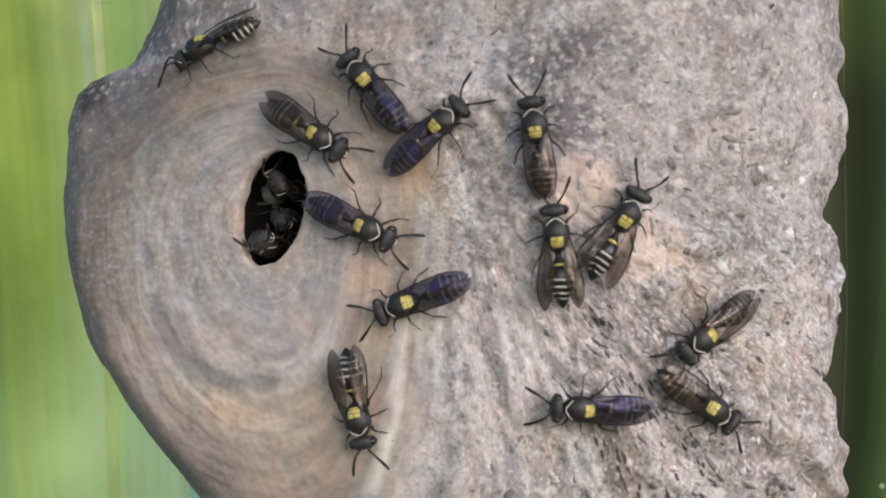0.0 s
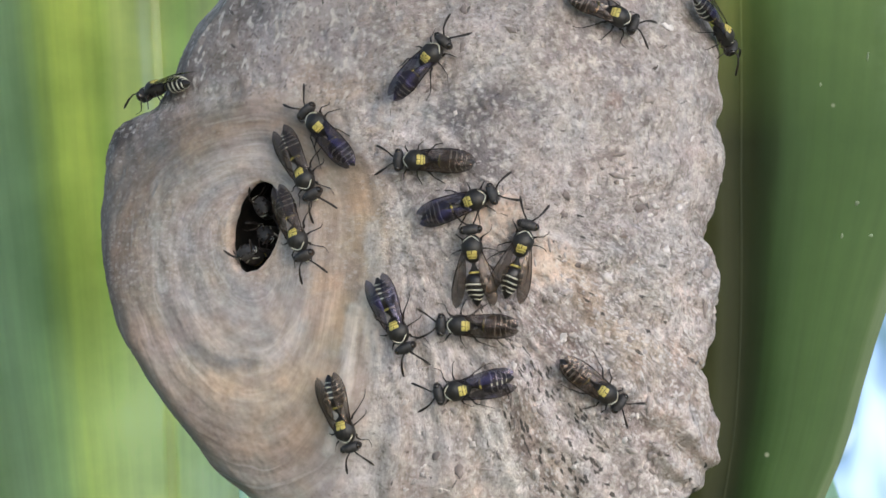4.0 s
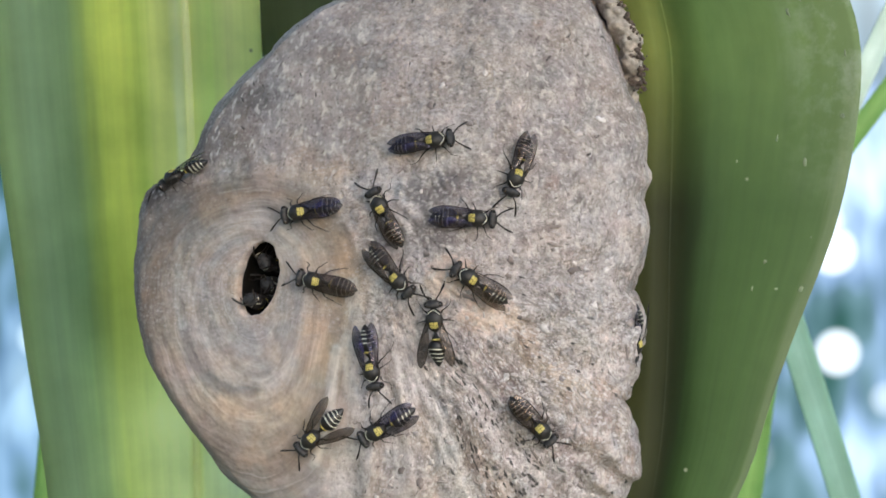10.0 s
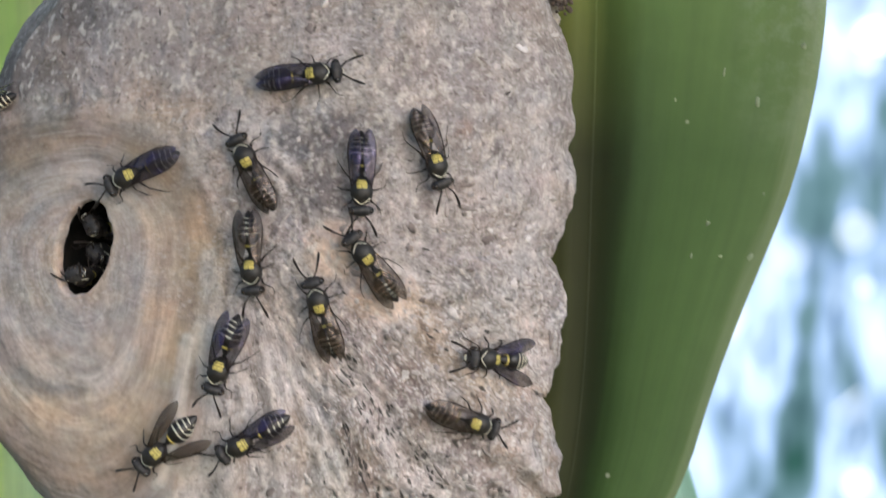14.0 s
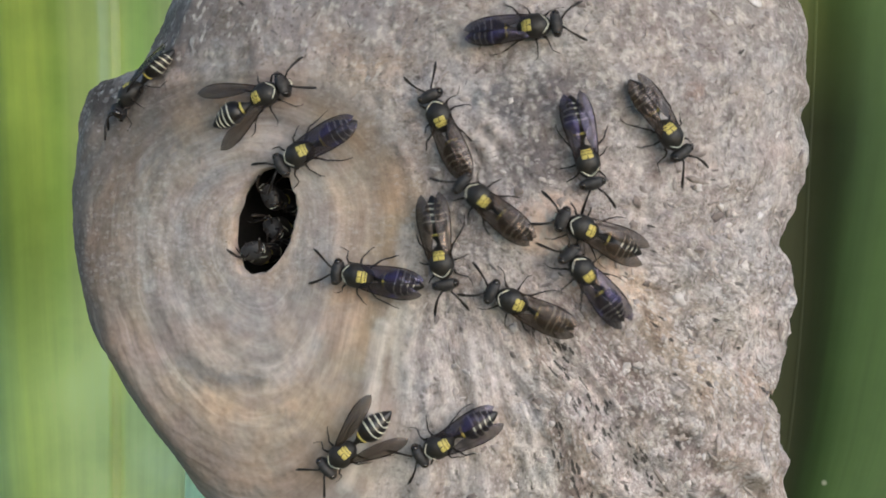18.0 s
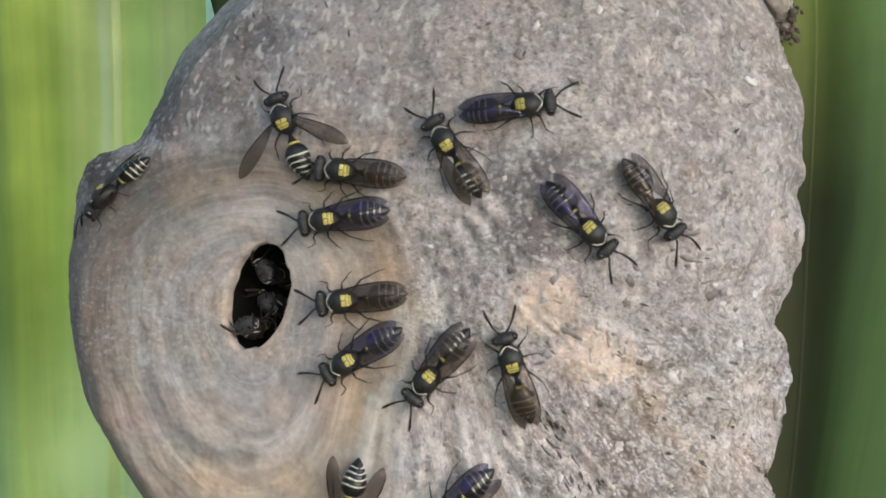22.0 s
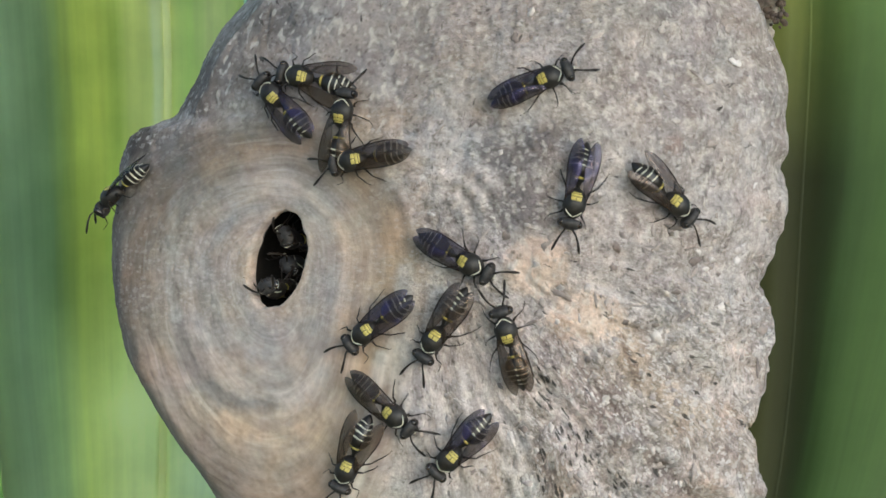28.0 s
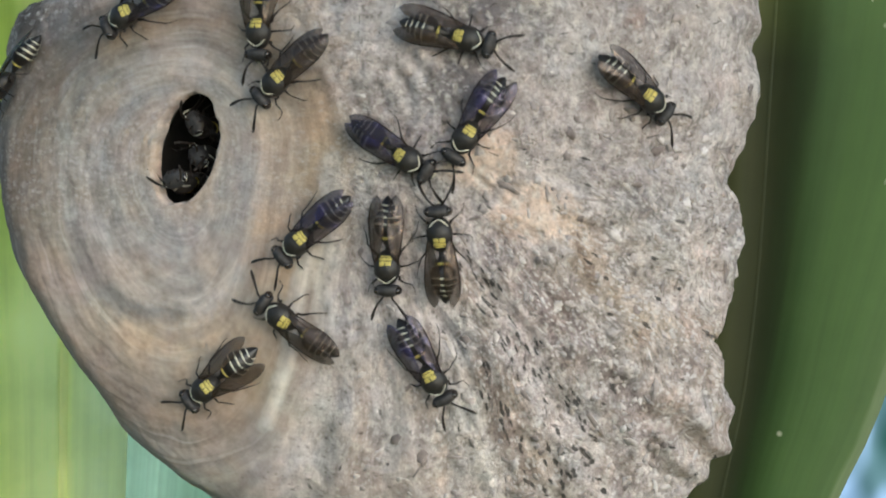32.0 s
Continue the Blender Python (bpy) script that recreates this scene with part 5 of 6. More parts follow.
        tube(bm, [wing_point(f, g, s) + Vector((0, 0, 0.005)) for f, g in ((0.03, 0.5), (0.15, 0.62), (0.35, 0.66), (0.55, 0.62), (0.72, 0.5))], [0.03, 0.026, 0.022, 0.018, 0.008], 5)
        bmesh.ops.translate(bm, verts=bm.verts, vec=[-q for q in root])
        part("vein", bm, VEIN, blade)
    for x, foot, knee in ((2.35, (3.20, 1.55), (2.90, 1.15)), (1.65, (1.30, 2.0), (1.55, 1.38)), (0.95, (-1.0, 1.85), (-0.15, 1.45))):
        for s in (-1, 1):
            bm = bmesh.new()
            tube(bm, [(x, 0.45 * s, 1.05), (x * 0.8 + knee[0] * 0.2, 0.80 * s, 1.0), ((x + knee[0]) / 2, (0.5 + knee[1]) / 2 * s, 1.35), (knee[0], knee[1] * s, 1.30)], [0.12, 0.105, 0.10, 0.06], 7)
            tube(bm, [(knee[0], knee[1] * s, 1.30), ((knee[0] + foot[0]) / 2, (knee[1] + foot[1]) / 2 * s, 0.60), (foot[0], foot[1] * s, 0.10)], [0.05, 0.055, 0.04], 7)
            dx = 0.75 if x > 2 else (-0.35 if x > 1.2 else -0.95)
            tube(bm, [(foot[0], foot[1] * s, 0.12), (foot[0] + dx * 0.5, (foot[1] + 0.14) * s, 0.05), (foot[0] + dx, (foot[1] + 0.2) * s, 0.03)], [0.034, 0.03, 0.024], 6)
            jointed(part, "leg", bm, LEG, w, (x, 0.45 * s, 1.05))
    return tagged(w, label, "wasp", "wasps on the nest")


KINDS = {
    "vf": build_wasp(WING_VIOLET, "black and yellow wasp with folded violet-tinged wings"),
    "bf": build_wasp(WING_BROWN, "black and yellow wasp with folded smoky brown wings"),
    "bp": build_wasp(WING_CLEAR, "black and yellow wasp with parted wings, banded abdomen bare"),
    "bs": build_wasp(WING_CLEAR, "black and yellow wasp with spread brown wings"),
}
# Seconds, x and z on the nest in mm, heading in degrees from +x towards +z, depth below the surface in mm.
WASP_ROWS = {
    'w1': [(0, -24.78, 5.92, -153.3, 0), (1, -24.78, 5.92, -153.3, 0), (2, -26, 5.42, -151.4, 0), (3, -28.21, 5.6, -167.9, 0), (4, -32.62, 7.82, -168.2, 0), (7, -30.33, 5.61, -137.6, 0), (9, -30.33, 5.61, -137.6, 0), (10, -30.56, 5.5, -149, 0), (15, -30.56, 5.5, -149, 0), (18, -30.86, 4.42, -127.6, 0), (19, -30.86, 4.42, -127.6, 0), (20, -32.16, 3.05, -134.7, 0), (21, -32.82, 1.83, -132.2, 0), (23, -32.82, 1.83, -132.2, 0), (24, -34.79, 0.2, -138.2, 0), (25, -36.06, -1.1, -132.4, 0), (31, -36.06, -1.1, -132.4, 0), (32, -35.41, -1.1, -121.3, 0)],
    'w2': [(0, -13.45, 1.83, 124.4, 0), (2, -13.45, 1.83, 124.4, 0), (3, -14.16, 2.29, 114.5, 0), (4, -13.95, 1.95, 128.7, 0), (7, -13.39, 2.4, 149, 0), (8, -13.39, 2.4, 149, 0), (9, -14.28, 1.82, 181.2, 0), (10, -14.7, 1.63, 190.3, 0), (11, -15.88, 0.86, 207, 0), (15, -15.88, 0.86, 207, 0), (18, -17.19, 0.01, 212.4, 0), (18.6, -19.32, 0.33, 228.1, 0), (18.8, -20.0, -1.2, 229, 0.4, 14), (19, -20.5, -2.3, 232, 1.4, 28), (19.5, -20.9, -3.3, 238, 2.6, 40), (20, -21.1, -4.0, 244, 3.6, 48), (20.35, -21.7, -5.2, 240, 8.1, 55), (20.7, -22.2, -6.3, 230, 13, 40), (21.53, -22.2, -6.3, 280, 13), (22.37, -22.2, -6.3, 330, 13), (23.2, -22.2, -6.3, 380, 13), (23.6, -20.82, -5.11, 367.7, 6.5), (24, -19.44, -3.91, 355.5, 0), (25, -15.08, -3.77, 371.5, 0), (26, -9.98, -3.83, 359.3, 0), (29, -5.61, -5.67, 328.2, 0), (32, -5.61, -5.67, 328.2, 0)],
    'w3': [(0, -9.91, -1.81, 41.07, 0), (1, -8.23, 0.79, 69.59, 0), (2, -7.55, 3.57, 78.83, 0), (3, -6.2, 5.66, 67.37, 0), (4, -5.32, 7.94, 46.86, 0), (7, -4.29, 8.51, 37.88, 0), (8, -2.77, 8.97, 18.58, 0), (9, -2.06, 9.2, 7.79, 0), (22, -2.06, 9.2, 7.79, 0), (23, -1.74, 9.74, -9.39, 0), (24, -1.41, 9.68, -0.33, 0), (25, 0.85, 9.47, -30.34, 0), (26, 0.85, 9.47, -30.34, 0), (27.5, 0.45, 9.43, 6.99, 0), (29, 0.05, 9.39, 44.33, 0), (30, 0.05, 9.39, 44.33, 0), (31, -0.38, 8.77, 49.02, 0), (32, -0.38, 8.77, 49.02, 0)],
    'w4': [(0, -18.72, -0.41, -38.51, 0), (1, -17.91, -0.73, -50.57, 0), (2, -16.93, -0.55, -64.54, 0), (4, -16.93, -0.55, -64.54, 0), (7, -8.74, -3.26, -51.89, 0), (8, -7.62, -4, -50.25, 0), (9, -5.8, -5.7, -60.4, 0), (10, -5.67, -5.36, -48.28, 0), (11, -5.98, -5.42, -72.01, 0), (12, -6.32, -6.43, -85.49, 0), (15, -6.32, -6.43, -85.49, 0), (18, -7.64, -7.59, -79.59, 0), (19, -7.62, -10.55, -79.44, 0), (20, -5.57, -10.27, -123.9, 0), (21, -5.57, -10.27, -123.9, 0), (22, -6.99, -11.16, -126.8, 0), (26, -6.99, -11.16, -126.8, 0), (29, -6.54, -11.25, -117, 0), (30, -6.54, -11.25, -117, 0), (31, -6.22, -11.29, -105.8, 0), (32, -5.67, -13.12, -87.53, 0)],
    'w5': [(0, -15.63, -7.63, -29.83, 0), (1, -12.25, -6.54, -0.03, 0), (2, -7.68, -5.96, 5.07, 0), (3, -4.24, -5.22, -6.76, 0), (4, -2.11, -5.07, 17.74, 0), (7, 1.24, -0.29, -8.41, 0), (8, 2.45, 0.62, -3.02, 0), (10, 2.45, 0.62, -3.02, 0), (11, 2.46, 0.95, -29.16, 0), (12, 2.46, 0.95, -29.16, 0), (13, 2.87, 1.32, -68.64, 0), (14, 3.15, 0.74, -90.08, 0), (15, 3.15, 0.74, -90.08, 0), (18, 3.05, 0.51, -75.77, 0), (19, 2.98, 0.74, -64.04, 0), (20, 3.32, 0.75, -47.23, 0), (24, 3.32, 0.75, -47.23, 0), (25, 3.47, 0.97, -97, 0), (26, 3.65, 1.09, -118.2, 0), (29, 4.28, 0.97, -95.49, 0), (30, 4.28, 0.74, -106.4, 0), (31, 2.48, -0.05, -135, 0), (32, 0.65, -3.36, -121.1, 0)],
    'w6': [(0, -2.14, -2.94, 95.59, 0), (2, -2.14, -2.94, 95.59, 0), (3, -2.73, -0.82, 155.3, 0), (4, -4.24, -0.84, 176.6, 0), (7, -6.02, 0.65, 116.4, 0), (14, -6.02, 0.65, 116.4, 0), (15, -6.67, 0.98, 126.4, 0), (18, -7.01, 0.94, 113.8, 0), (19, -8.33, 2.15, 142.7, 0), (20, -9.82, 3.1, 176.3, 0), (21, -13.35, 3.94, 175.6, 0), (22, -13.35, 3.94, 175.6, 0), (23, -13.31, 3.54, 185.1, 0), (24, -13.31, 3.54, 185.1, 0), (25, -12.87, 3.76, 169.7, 0), (26, -13.47, 3.21, 165.9, 0), (29, -13.2, 2.79, 208, 0), (30, -13.68, 0.83, 212.1, 0), (31, -13.68, 0.83, 212.1, 0), (32, -13.15, 0.15, 225.8, 0)],
    'w7': [(0, -10.61, -13.54, -160.8, 0), (3, -10.61, -13.54, -160.8, 0), (3.5, -9.51, -14.29, -114.2, 0), (4, -8.42, -15.04, -67.6, 0), (9, -8.42, -15.04, -67.6, 0), (10, -8, -15.24, -78.88, 0), (11, -8, -15.24, -78.88, 0), (12, -8.15, -14.74, -95.83, 0), (13, -8.62, -15.51, -107.7, 0), (14, -8.62, -15.51, -107.7, 0), (15, -9.29, -13.53, -170.2, 0), (18, -12.32, -10.61, -188.8, 0), (19, -12.32, -10.61, -188.8, 0), (20, -13.71, -11.01, -192.6, 0), (21, -13.71, -11.01, -192.6, 0), (22, -12.92, -10.43, -145, 0), (25, -12.92, -10.43, -145, 0), (26, -12.15, -11.29, -138.9, 0), (30, -12.15, -11.29, -138.9, 0), (31, -11.64, -11.58, -148.4, 0), (32, -11.21, -12.06, -135.1, 0)],
    'w8': [(0, -1, -10.89, 93.75, 0), (1, -1, -10.89, 93.75, 0), (2, -1.76, -10.79, 79.57, 0), (3, -0.86, -10.62, 93.44, 0), (8, -0.86, -10.62, 93.44, 0), (9, -1.33, -10.81, 82.21, 0), (10, -0.58, -12.46, 94.35, 0), (11, 0.19, -13, 96.51, 0), (12, -0.08, -12.17, 106.6, 0), (15, -0.08, -12.17, 106.6, 0), (18, -0.64, -12.66, 155.5, 0), (19, -0.64, -12.66, 155.5, 0), (20, -1.33, -12.56, 98.17, 0), (21, -1.08, -12, 108.2, 0), (26, -1.08, -12, 108.2, 0), (29, -0.89, -13.45, 107, 0), (30, -0.89, -13.45, 107, 0), (31, -1.69, -13.61, 96.08, 0), (32, -1.69, -13.61, 96.08, 0)],
    'w9': [(0, 3.07, -9.47, 59.13, 0), (1, 2.79, -10.36, 61.31, 0), (2, 3, -10.15, 72.14, 0), (4, 3, -10.15, 72.14, 0), (7, 5.45, -8.73, 75.74, 0), (8, 4.37, -8.65, 107.9, 0), (9, 3.63, -7.71, 135, 0), (10, 4.26, -6.99, 146.7, 0), (11, 3.72, -7.38, 134.9, 0), (12, 3.72, -7.38, 134.9, 0), (13, 4.13, -7.37, 151.7, 0), (14, 4.17, -7.71, 126.2, 0), (15, 3.63, -8.35, 148.7, 0), (18, 4.5, -6.83, 157.5, 0), (19, 1.08, -4.07, 134.7, 0), (20, -2.75, 0.53, 134.1, 0), (21, -4.99, 2.32, 135.8, 0), (22, -6.01, 5.22, 122, 0), (23, -11.47, 7.63, 180.2, 0), (24, -13.51, 9.94, 111.7, 0), (24.5, -10.72, 8.78, 180.4, 0), (25, -7.93, 7.62, 249, 0), (26, -13.66, 7.13, 180.9, 0), (27, -14.77, 6.18, 131.6, 0), (28, -15.88, 5.23, 82.31, 0), (29, -16.98, 4.28, 33.01, 0), (30, -11.42, 4.87, -7.43, 0), (31, -4.6, 2.68, -26.21, 0), (32, -1.71, 2.98, -13.83, 0)],
    'w10': [(0, -15.72, -20.83, -79.79, 0), (1, -15.11, -21.19, -67.39, 0), (2, -13.83, -22.13, -59.78, 0), (3, -13.52, -23.4, -66.95, 0), (4, -13.49, -24.16, -71.79, 0), (7, -13.85, -23.76, -135.7, 0), (19, -13.85, -23.76, -135.7, 0), (21, -14.32, -21.8, -89.86, 0), (22, -13.61, -22.59, -96.47, 0), (24, -13.61, -22.59, -96.47, 0), (25, -13.91, -22.92, -109.9, 0), (26, -13.91, -22.92, -109.9, 0), (29, -14.74, -23.05, -110.1, 0), (30, -17.78, -23.45, -148, 0), (31, -18.19, -23.96, -138.3, 0), (32, -18.19, -23.96, -138.3, 0)],
    'w11': [(0, 1.83, -21.94, 177, 0), (2, 1.83, -21.94, 177, 0), (3, -1.11, -21.67, 190.7, 0), (4, -1.11, -21.67, 190.7, 0), (7, -6.13, -22.89, 210.9, 0), (20, -6.13, -22.89, 210.9, 0), (21, -5.39, -21.74, 222.2, 0), (26, -5.39, -21.74, 222.2, 0), (29, -4.27, -21.51, 247.1, 0), (30, -3.64, -21.47, 296.5, 0), (31, -3.64, -21.47, 296.5, 0), (32, -2.87, -21.79, 302.5, 0)],
    'w12': [(0, 8.89, -21.54, -35.62, 0), (1, 9.62, -21.7, -36.93, 0), (4, 9.62, -21.7, -36.93, 0), (7, 9.98, -22.39, -47.37, 0), (10, 9.98, -22.39, -47.37, 0), (11, 11.14, -21.83, -17.12, 0), (12, 12.37, -21.23, 8.42, 0), (13, 12.37, -21.23, 8.42, 0), (14, 12.29, -21.47, -20.33, 0), (14.5, 11.83, -20.5, 16.77, 0), (15, 11.38, -19.53, 53.87, 0), (16.5, 3.98, -12.23, 97.28, 0), (18, -3.41, -4.92, 140.7, 0), (18.3, -6.56, -4.83, 181.7, 0), (18.6, -9.72, -4.74, 222.7, 0), (19, -9.71, -6.24, 240, 0), (20, -10.07, -9.43, 262.6, 0), (20.5, -10.05, -8.14, 204.4, 0), (21, -10.04, -6.84, 146.3, 0), (22, -13.04, -6.13, 189.5, 0), (23, -16.78, -8.08, 211.1, 0), (24, -19.34, -9.18, 184.3, 0), (25, -18.64, -8.92, 152.4, 0), (25.33, -17.96, -9.25, 212.2, 0), (25.67, -17.28, -9.58, 272, 0), (26, -16.6, -9.91, 331.8, 0), (29, -10.72, -20.95, 293.9, 0), (30, -11.3, -20.05, 229.8, 0), (31, -11.3, -20.05, 229.8, 0), (31.5, -11.76, -19.92, 187.7, 0), (32, -12.23, -19.79, 145.6, 0)],
    'w13': [(0, 10.4, -16.33, -144.1, 0), (1, 7.32, -15.98, -160, 0), (2, 4.77, -16.24, -159.5, 0), (3, 2.17, -17.16, -160.6, 0), (4, -0.69, -16.09, -182.5, 0), (7, -7.47, -8.46, -180, 0), (8, -8.89, -8.39, -177.2, 0), (9, -11.43, -8.05, -171.1, 0), (10, -12.94, -6.84, -192.4, 0), (11, -17.29, -4.93, -184.2, 0), (11.35, -19.2, -5.4, -183, 1.8, 25), (11.7, -20.6, -5.8, -182.1, 6.5, 45), (12.2, -22.2, -6.3, -180, 13), (32, -22.2, -6.3, -180, 13)],
    'w14': [(0, -21.2, -4.3, -60, 13), (1.2, -21.2, -4.3, -60, 13), (1.6, -20.94, -4.93, -62.45, 7.6, -40), (2, -20.68, -5.56, -64.91, 2.2, -22), (2.25, -20.14, -5.78, -63.95, 1.1), (2.5, -19.6, -6, -63, 0), (3, -18.7, -6.15, -61.17, 0), (4, -17.56, -6.2, -70, 0), (4.5, -17.56, -6.2, -70, 0), (5.05, -19.88, -6.25, -110, 6.5), (5.6, -22.2, -6.3, -150, 13), (32, -22.2, -6.3, -150, 13)],
    'w15': [(0, 3.88, 15.41, -48.57, 0), (2, 3.88, 15.41, -48.57, 0), (3, 9.72, 15.11, -31.85, 0), (4, 11.35, 13.14, -23.79, 0), (5.5, 10.86, 12.43, -62.32, 0), (7, 10.36, 11.71, -100.8, 0), (8, 9.26, 9.31, -108.2, 0), (9, 8.73, 8.38, -102.2, 0), (10, 8.61, 6.63, -108.5, 0), (11, 8.84, 3.46, -80.79, 0), (12, 8.84, 3.46, -80.79, 0), (13, 9.07, 2.91, -71.08, 0), (15, 9.07, 2.91, -71.08, 0), (18, 8.95, 2.38, -54.33, 0), (24, 8.95, 2.38, -54.33, 0), (25, 8.9, 3.78, -51.61, 0), (26, 8.9, 3.78, -51.61, 0), (29, 12.25, -0.49, -38.77, 0), (32, 12.25, -0.49, -38.77, 0)],
    'w17': [(0, 17.23, 15.63, -56.64, 0), (2, 17.23, 15.63, -56.64, 0), (3, 21.15, 15.95, -44.87, 0), (4, 22.59, 12.54, -52.27, 0), (5.5, 23.23, 6.35, -73.03, 2), (7, 23.88, 0.16, -93.79, 4), (7.75, 24.44, -1.92, -94.39, 5), (8.5, 25, -4, -95, 6), (9.25, 24.49, -8.71, -95.84, 4), (10, 23.98, -13.42, -96.69, 2), (10.5, 22.65, -15.6, -126.3, 1), (11, 21.32, -17.78, -155.9, 0), (12, 18.22, -18.28, -156.6, 0), (13, 19.07, -18.48, -173.2, 0), (14, 15.69, -16.54, -187.2, 0), (15, 14.38, -13.89, -229.9, 0), (18, 4.19, -10.76, -229.2, 0), (18.6, -0.84, -7.5, -223.4, 0), (19, -2.96, -5.67, -228, 0), (20, -9.29, -1.45, -199.5, 0), (21, -12.87, 0.18, -198.5, 0), (22, -14.55, 0.35, -168.9, 0), (23, -17.81, 0.43, -178.2, 0), (24, -19.76, 1.03, -173.4, 0), (25, -19.41, 2.43, -221.4, 0), (26, -19.97, 2.81, -244.2, 0), (29, -21.04, 8.46, -221.5, 0), (30, -21.19, 7.67, -221.5, 0), (31, -23.37, 7.22, -160.1, 0), (32, -24.96, 4.69, -145.5, 0)],
    'w18': [(0, -22.2, -6.3, 130, 13), (14.2, -22.2, -6.3, 130, 13), (14.6, -23.62, -4.56, 133.1, 5.0, -35), (15, -25.04, -2.82, 136.1, 0), (16.5, -23.79, 0.17, 82.88, 0), (18, -22.53, 3.16, 29.66, 0), (19, -20.06, 4.45, 42.44, 0), (20, -19.92, 5.12, 95.96, 0), (21, -20.29, 6.14, 97.06, 0), (22, -18.86, 6.71, 110.7, 0), (23, -18.86, 6.71, 110.7, 0), (24, -18.47, 7.21, 86.36, 0), (25, -18.47, 7.42, 117.7, 0), (25.5, -18.71, 7.48, 154.3, 0), (26, -18.95, 7.54, 190.8, 0), (29, -17.85, 10.71, 161.2, 0), (29.5, -18.39, 10.99, 197, 0), (30, -18.92, 11.27, 232.8, 0), (31, -14.62, 6.39, 273.4, 0), (32, -15.6, 4.46, 269, 0)],
}
STYLE = {"w1": "bf", "w2": "vf", "w3": "vf", "w4": "bf", "w5": "vf", "w6": "bf", "w7": "vf", "w8": "bp", "w9": "bp", "w10": "bp", "w11": "vf", "w12": "bf", "w13": "bf", "w14": "bf", "w15": "bf", "w17": "vf", "w18": "bs"}


def on_nest(x, z, heading, sink=0.0, nose=0.0):
    """The pose of a wasp that stands on the nest at x, z; nose: how far it points down, in degrees."""
    off = np.array([x, z]) - MIDDLE
    far, most = np.hypot(*off), 0.945 * float(reach(MIDDLE, np.arctan2(off[1], off[0])))
    if far > most:
        x, z = MIDDLE + off * most / far
    x, z = float(x), float(z)
    e = 1.2
    nx = float(plain_depth(x + e, z) - plain_depth(x - e, z)) / (2 * e)
    nz = float(plain_depth(x, z + e) - plain_depth(x, z - e)) / (2 * e)
    nx, nz = max(-2.0, min(2.0, nx)), max(-2.0, min(2.0, nz))
    up = Vector((nx, -1, nz)).normalized()
    c, s = math.cos(radians(heading)), math.sin(radians(heading))
    ahead = Vector((c, nx * c + nz * s, s)).normalized()
    left = up.cross(ahead)
    m = Matrix((ahead, left, up)).transposed().to_4x4() @ pose(0, 0, 0, 0, nose, 0)
    m.translation = (Vector((x, float(plain_depth(x, z)), z)) - up * sink) * MM
    return m


LEAN = {"w1": 42}  # degrees by which a wasp leans over where the nest turns away


def stand(name, *place):
    return on_nest(*place) @ pose(0, 0, 0, LEAN.get(name, 0))


def wasps():
    made, used = {}, set()
    for name, rows in WASP_ROWS.items():
        kind = STYLE[name]
        start = stand(name, *rows[0][1:])
        if kind in used:
            made[name] = copy_thing(KINDS[kind], start)
        else:
            made[name] = KINDS[kind]
            made[name].matrix_basis = start
            used.add(kind)
    return made


WASPS = wasps()


PEEPER = build_wasp(WING_BROWN, "dark wasp inside the nest's entrance", True)


def lurkers():
    """Wasps that sit just inside the entrance."""
    used = False
    for x, z, deep, roll in ((-22.7, -8.7, 0.5, 20), (-21.2, -4.2, 2.0, -60), (-21.0, -7.0, 3.6, 130)):
        ahead = Vector((-0.3, -0.95, 0.12)).normalized()
        up = (Matrix.Rotation(radians(roll), 3, ahead) @ Vector((0, 0, 1))).cross(ahead).cross(ahead).normalized()
        m = Matrix((ahead, up.cross(ahead), up)).transposed().to_4x4()
        m.translation = Vector((x, float(plain_depth(x, z)) + deep, z)) * MM - m.to_3x3() @ Vector((3.4, 0, 1.35)) * MM
        ob = PEEPER if not used else copy_thing(PEEPER, m)
        ob.matrix_basis, used = m, True
        tagged(ob, "dark wasp inside the nest's entrance")


lurkers()


def pulp_ball():
    m = plain("wet_pulp", (0.34, 0.33, 0.30), 0.6, 0.3, 1500, 0.4, 0.5)
    bm = bmesh.new()
    egg(bm, (0, 0, 0), (1.0, 0.92, 0.98), 20, 18, 12)
    for v in bm.verts:
        v.co *= 1 + 0.07 * math.sin(7 * v.co.x + 5 * v.co.z) * math.cos(6 * v.co.y)
    return tagged(part("pulp_ball", bm, m), "pale round ball of wet pulp held in the entrance", "pulp ball")


BALL = pulp_ball()

# Seconds and how far the striped leaf has twisted away in the breeze, in degrees.
TWISTED = [(0, 28), (1, 8), (2, 5), (3, 8), (4, 8), (7, 0), (8, -2), (9, 0), (10, 14), (11, 14), (12, 12), (13, 9), (15, 14), (18, 27), (19, 14), (20, 30), (21, 44), (22, 30), (24, 29), (25, 28), (26, 34), (29, 40), (30, 37), (31, 50), (32, 38)]


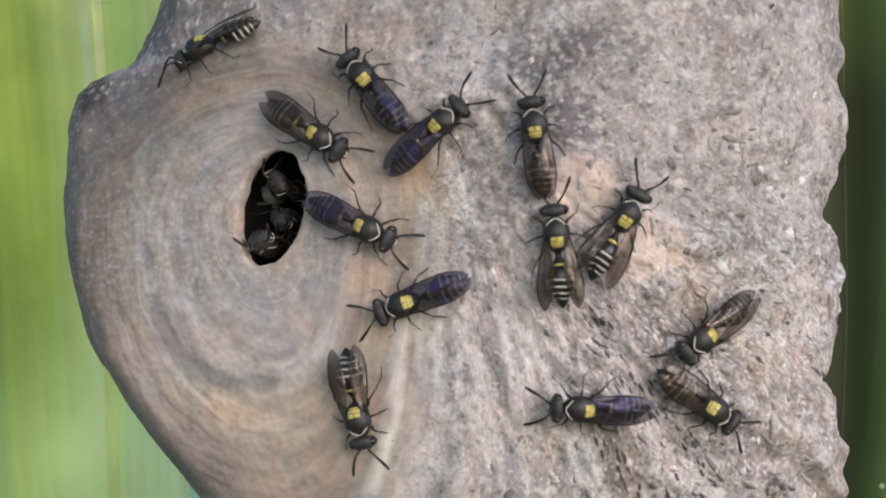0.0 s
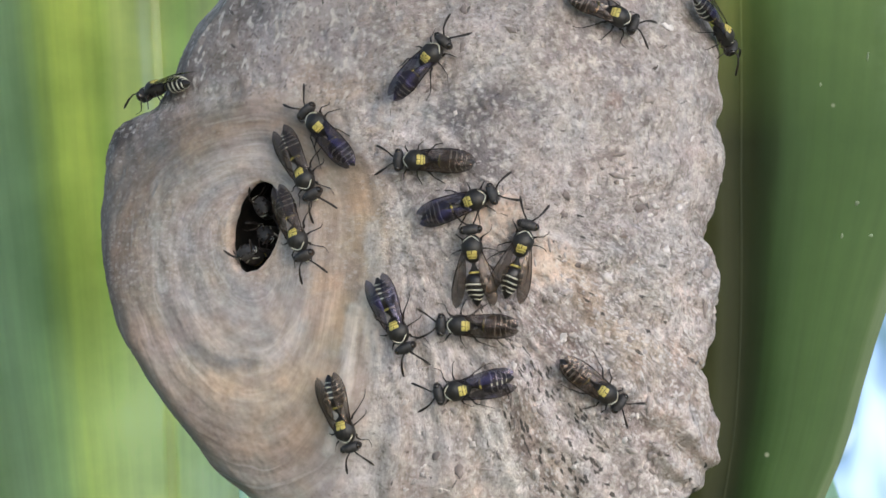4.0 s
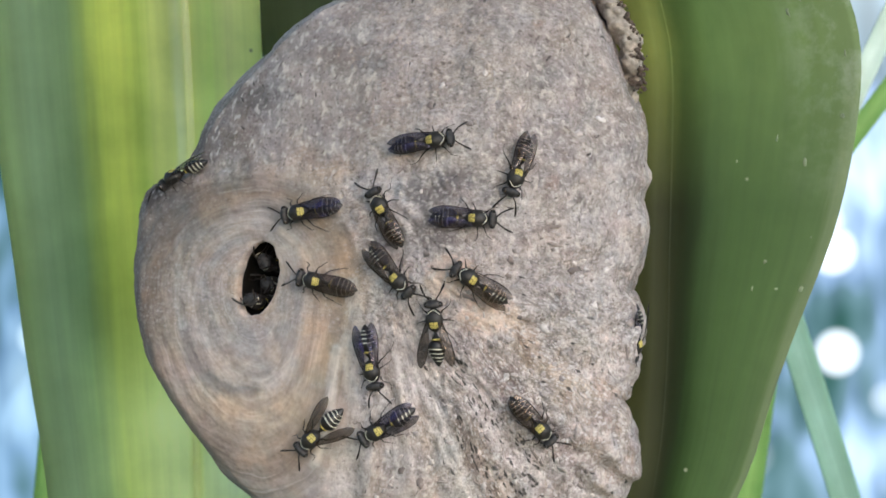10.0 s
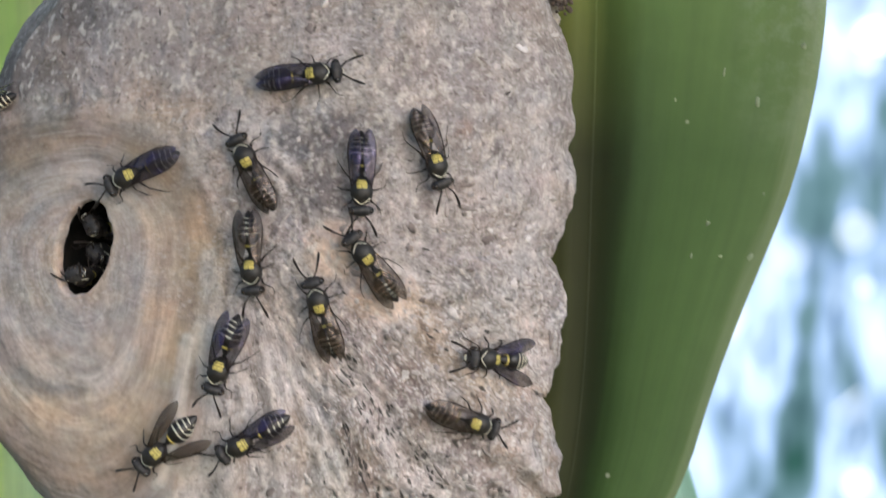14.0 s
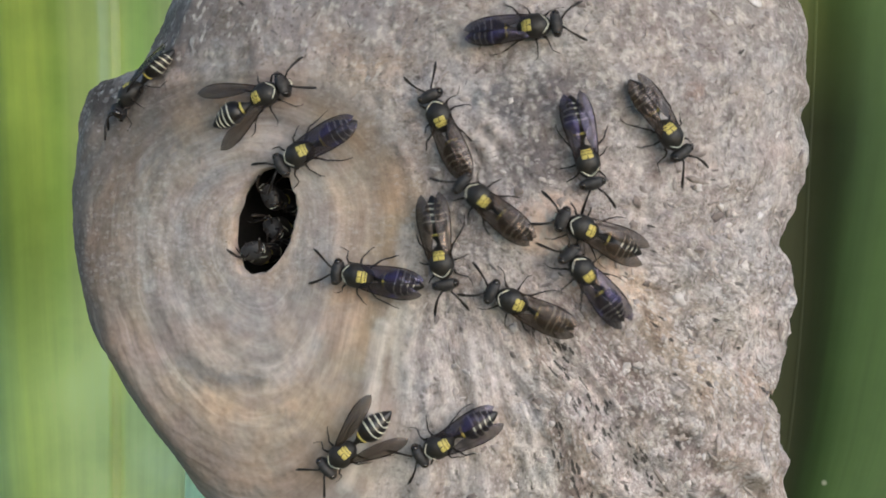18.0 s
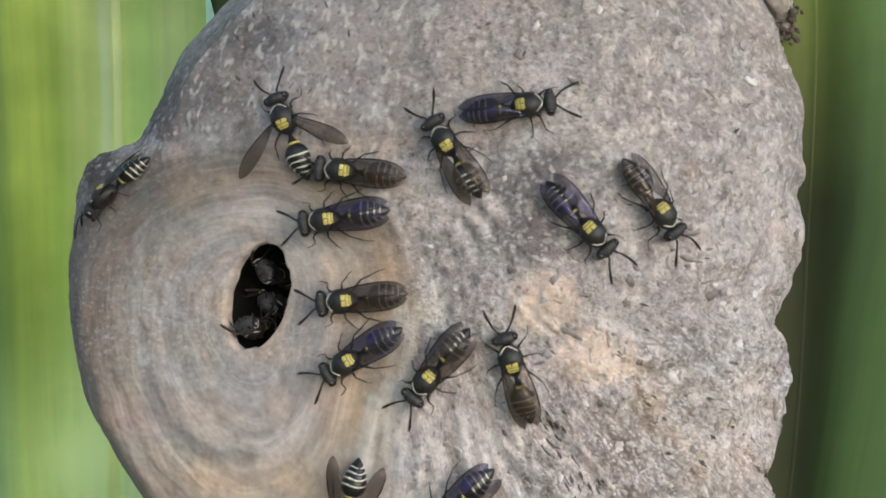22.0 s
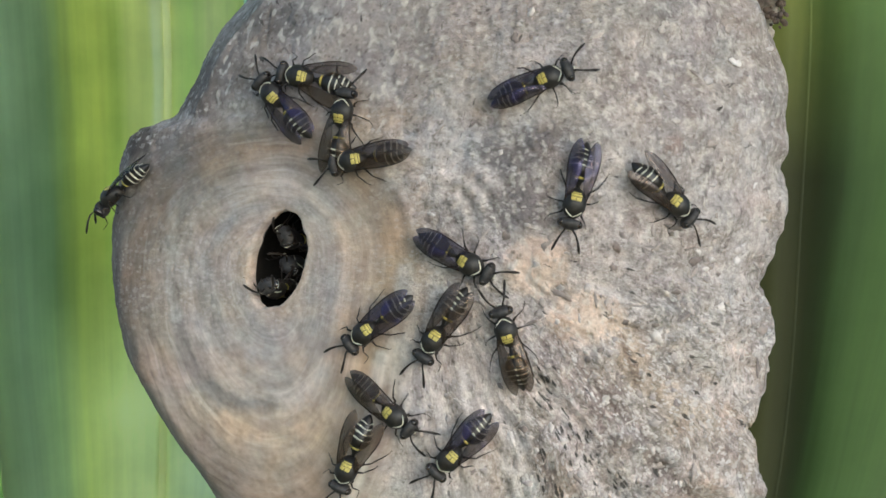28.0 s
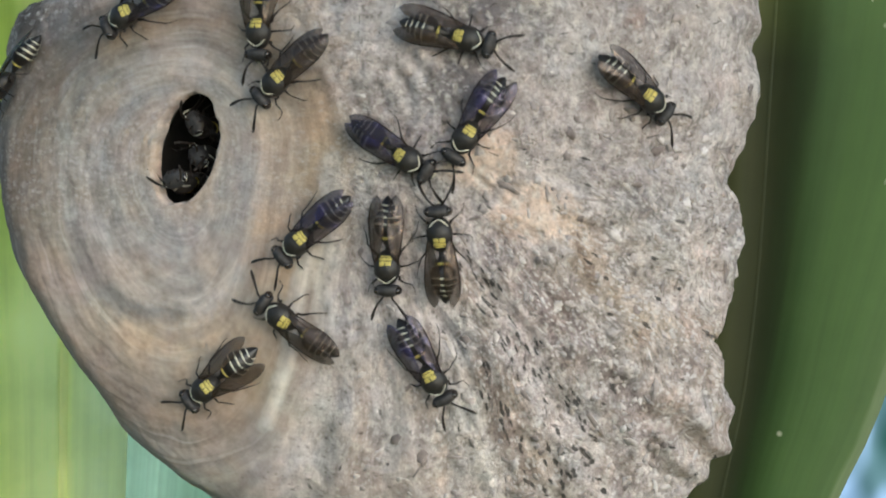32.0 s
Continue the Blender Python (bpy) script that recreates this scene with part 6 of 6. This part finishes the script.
# Seconds and how far the wings stand open in degrees; the others keep theirs nearly folded.
WINGS_OPEN = {
    "w1": [(0, 9), (32, 9)], "w4": [(0, 3), (9, 6), (32, 6)], "w5": [(0, 1), (7, 4), (12, 4), (17.5, 5), (28, 6), (29, 11), (32, 8)], "w7": [(0, 1), (6.5, 9), (14, 9), (15, 4), (32, 4)],
    "w8": [(0, 12), (9, 22), (12, 8), (18, 3), (32, 6)], "w9": [(0, 14), (7, 16), (9, 6), (11.5, 8), (12, 22), (13, 24), (14, 6), (20, 7), (24.2, 12), (24.8, 34), (26.2, 34), (28, 8), (32, 8)],
    "w10": [(0, 8), (4.5, 8), (6.5, 26), (24, 22), (28.5, 13), (32, 13)], "w11": [(0, 1), (6.5, 7), (32, 7)], "w12": [(0, 2), (32, 2)],
    "w15": [(0, 3), (10, 3), (23.5, 3), (24.2, 24), (26, 24), (29, 7), (32, 7)], "w17": [(0, 2), (10.5, 18), (13.5, 26), (15, 4), (32, 8)],
    "w18": [(0, 2), (14.2, 2), (15.4, 9), (17.4, 28), (18, 28), (19, 24), (20, 62), (23, 60), (25, 45), (26.2, 40), (28.5, 16), (32, 14)],
}


def wing_rows(limb, opened):
    place = limb.location.copy()
    side = 1 if place.y > 0 else -1
    return [(t, Matrix.Translation(place) @ pose(0, 0, 0, side * 0.18 * a, 0, -side * a * (1.0 if side > 0 else 0.8))) for t, a in opened]


def limb_rows(limb, rows):
    """Legs step in turns while the wasp walks; antennae sway."""
    place, leg = limb.location.copy(), limb.name.startswith("leg")
    side = 1 if place.y > 0 else -1
    pair = 0 if not leg else round((place.x / MM - 1.65 * 0.97) / 0.68)
    turns = [(0.0, 0.0)]
    for (t0, x0, z0, h0, *_), (t1, x1, z1, h1, *_) in zip(rows, rows[1:]):
        going = math.hypot(x1 - x0, z1 - z0) > 0.9 or abs(h1 - h0) > 15
        if leg and not going:
            continue
        count = max(1, round((t1 - t0) / (0.4 if leg else 0.9)))
        for k in range(1, count):
            t = t0 + (t1 - t0) * k / count
            swing = (16 if (k + pair + (side > 0)) % 2 else -16) if leg else 13 * math.sin(2.3 * t + side + 40 * place.x / MM)
            turns.append((t, swing))
        turns.append((t1, 0.0))
    if turns[-1][0] < 32:
        turns.append((32.0, 0.0))
    return [(t, Matrix.Translation(place) @ pose(0, 0, 0, 0, 0, -side * a)) for t, a in turns]


def motions():
    for name, rows in WASP_ROWS.items():
        walk(WASPS[name], [(t, stand(name, *place)) for t, *place in rows])
        for limb in WASPS[name].children:
            if limb.name.startswith(("leg", "antenna")):
                walk(limb, limb_rows(limb, rows))
            elif limb.name.startswith("wing"):
                walk(limb, wing_rows(limb, WINGS_OPEN.get(name, [(0, 1.5), (32, 1.5)])))
    walk(BALL, [(t, pose(x * MM, (float(plain_depth(x, z)) + deep) * MM, z * MM)) for t, x, z, deep in ((0, -21.4, -4.8, 6.0), (0.3, -21.4, -4.6, 2.0), (0.6, -21.4, -4.7, 0.7), (1.6, -21.2, -5.2, 0.7), (2.0, -20.9, -6.4, 5.0), (2.4, -21.2, -6.4, 10.0), (32, -21.2, -6.4, 10.0))])
    axis = pose(-49 * MM, 60 * MM, 0)
    walk(STRIPED, [(t, axis @ pose(0, 0, 0, 0, 0, a) @ axis.inverted()) for t, a in TWISTED])


motions()
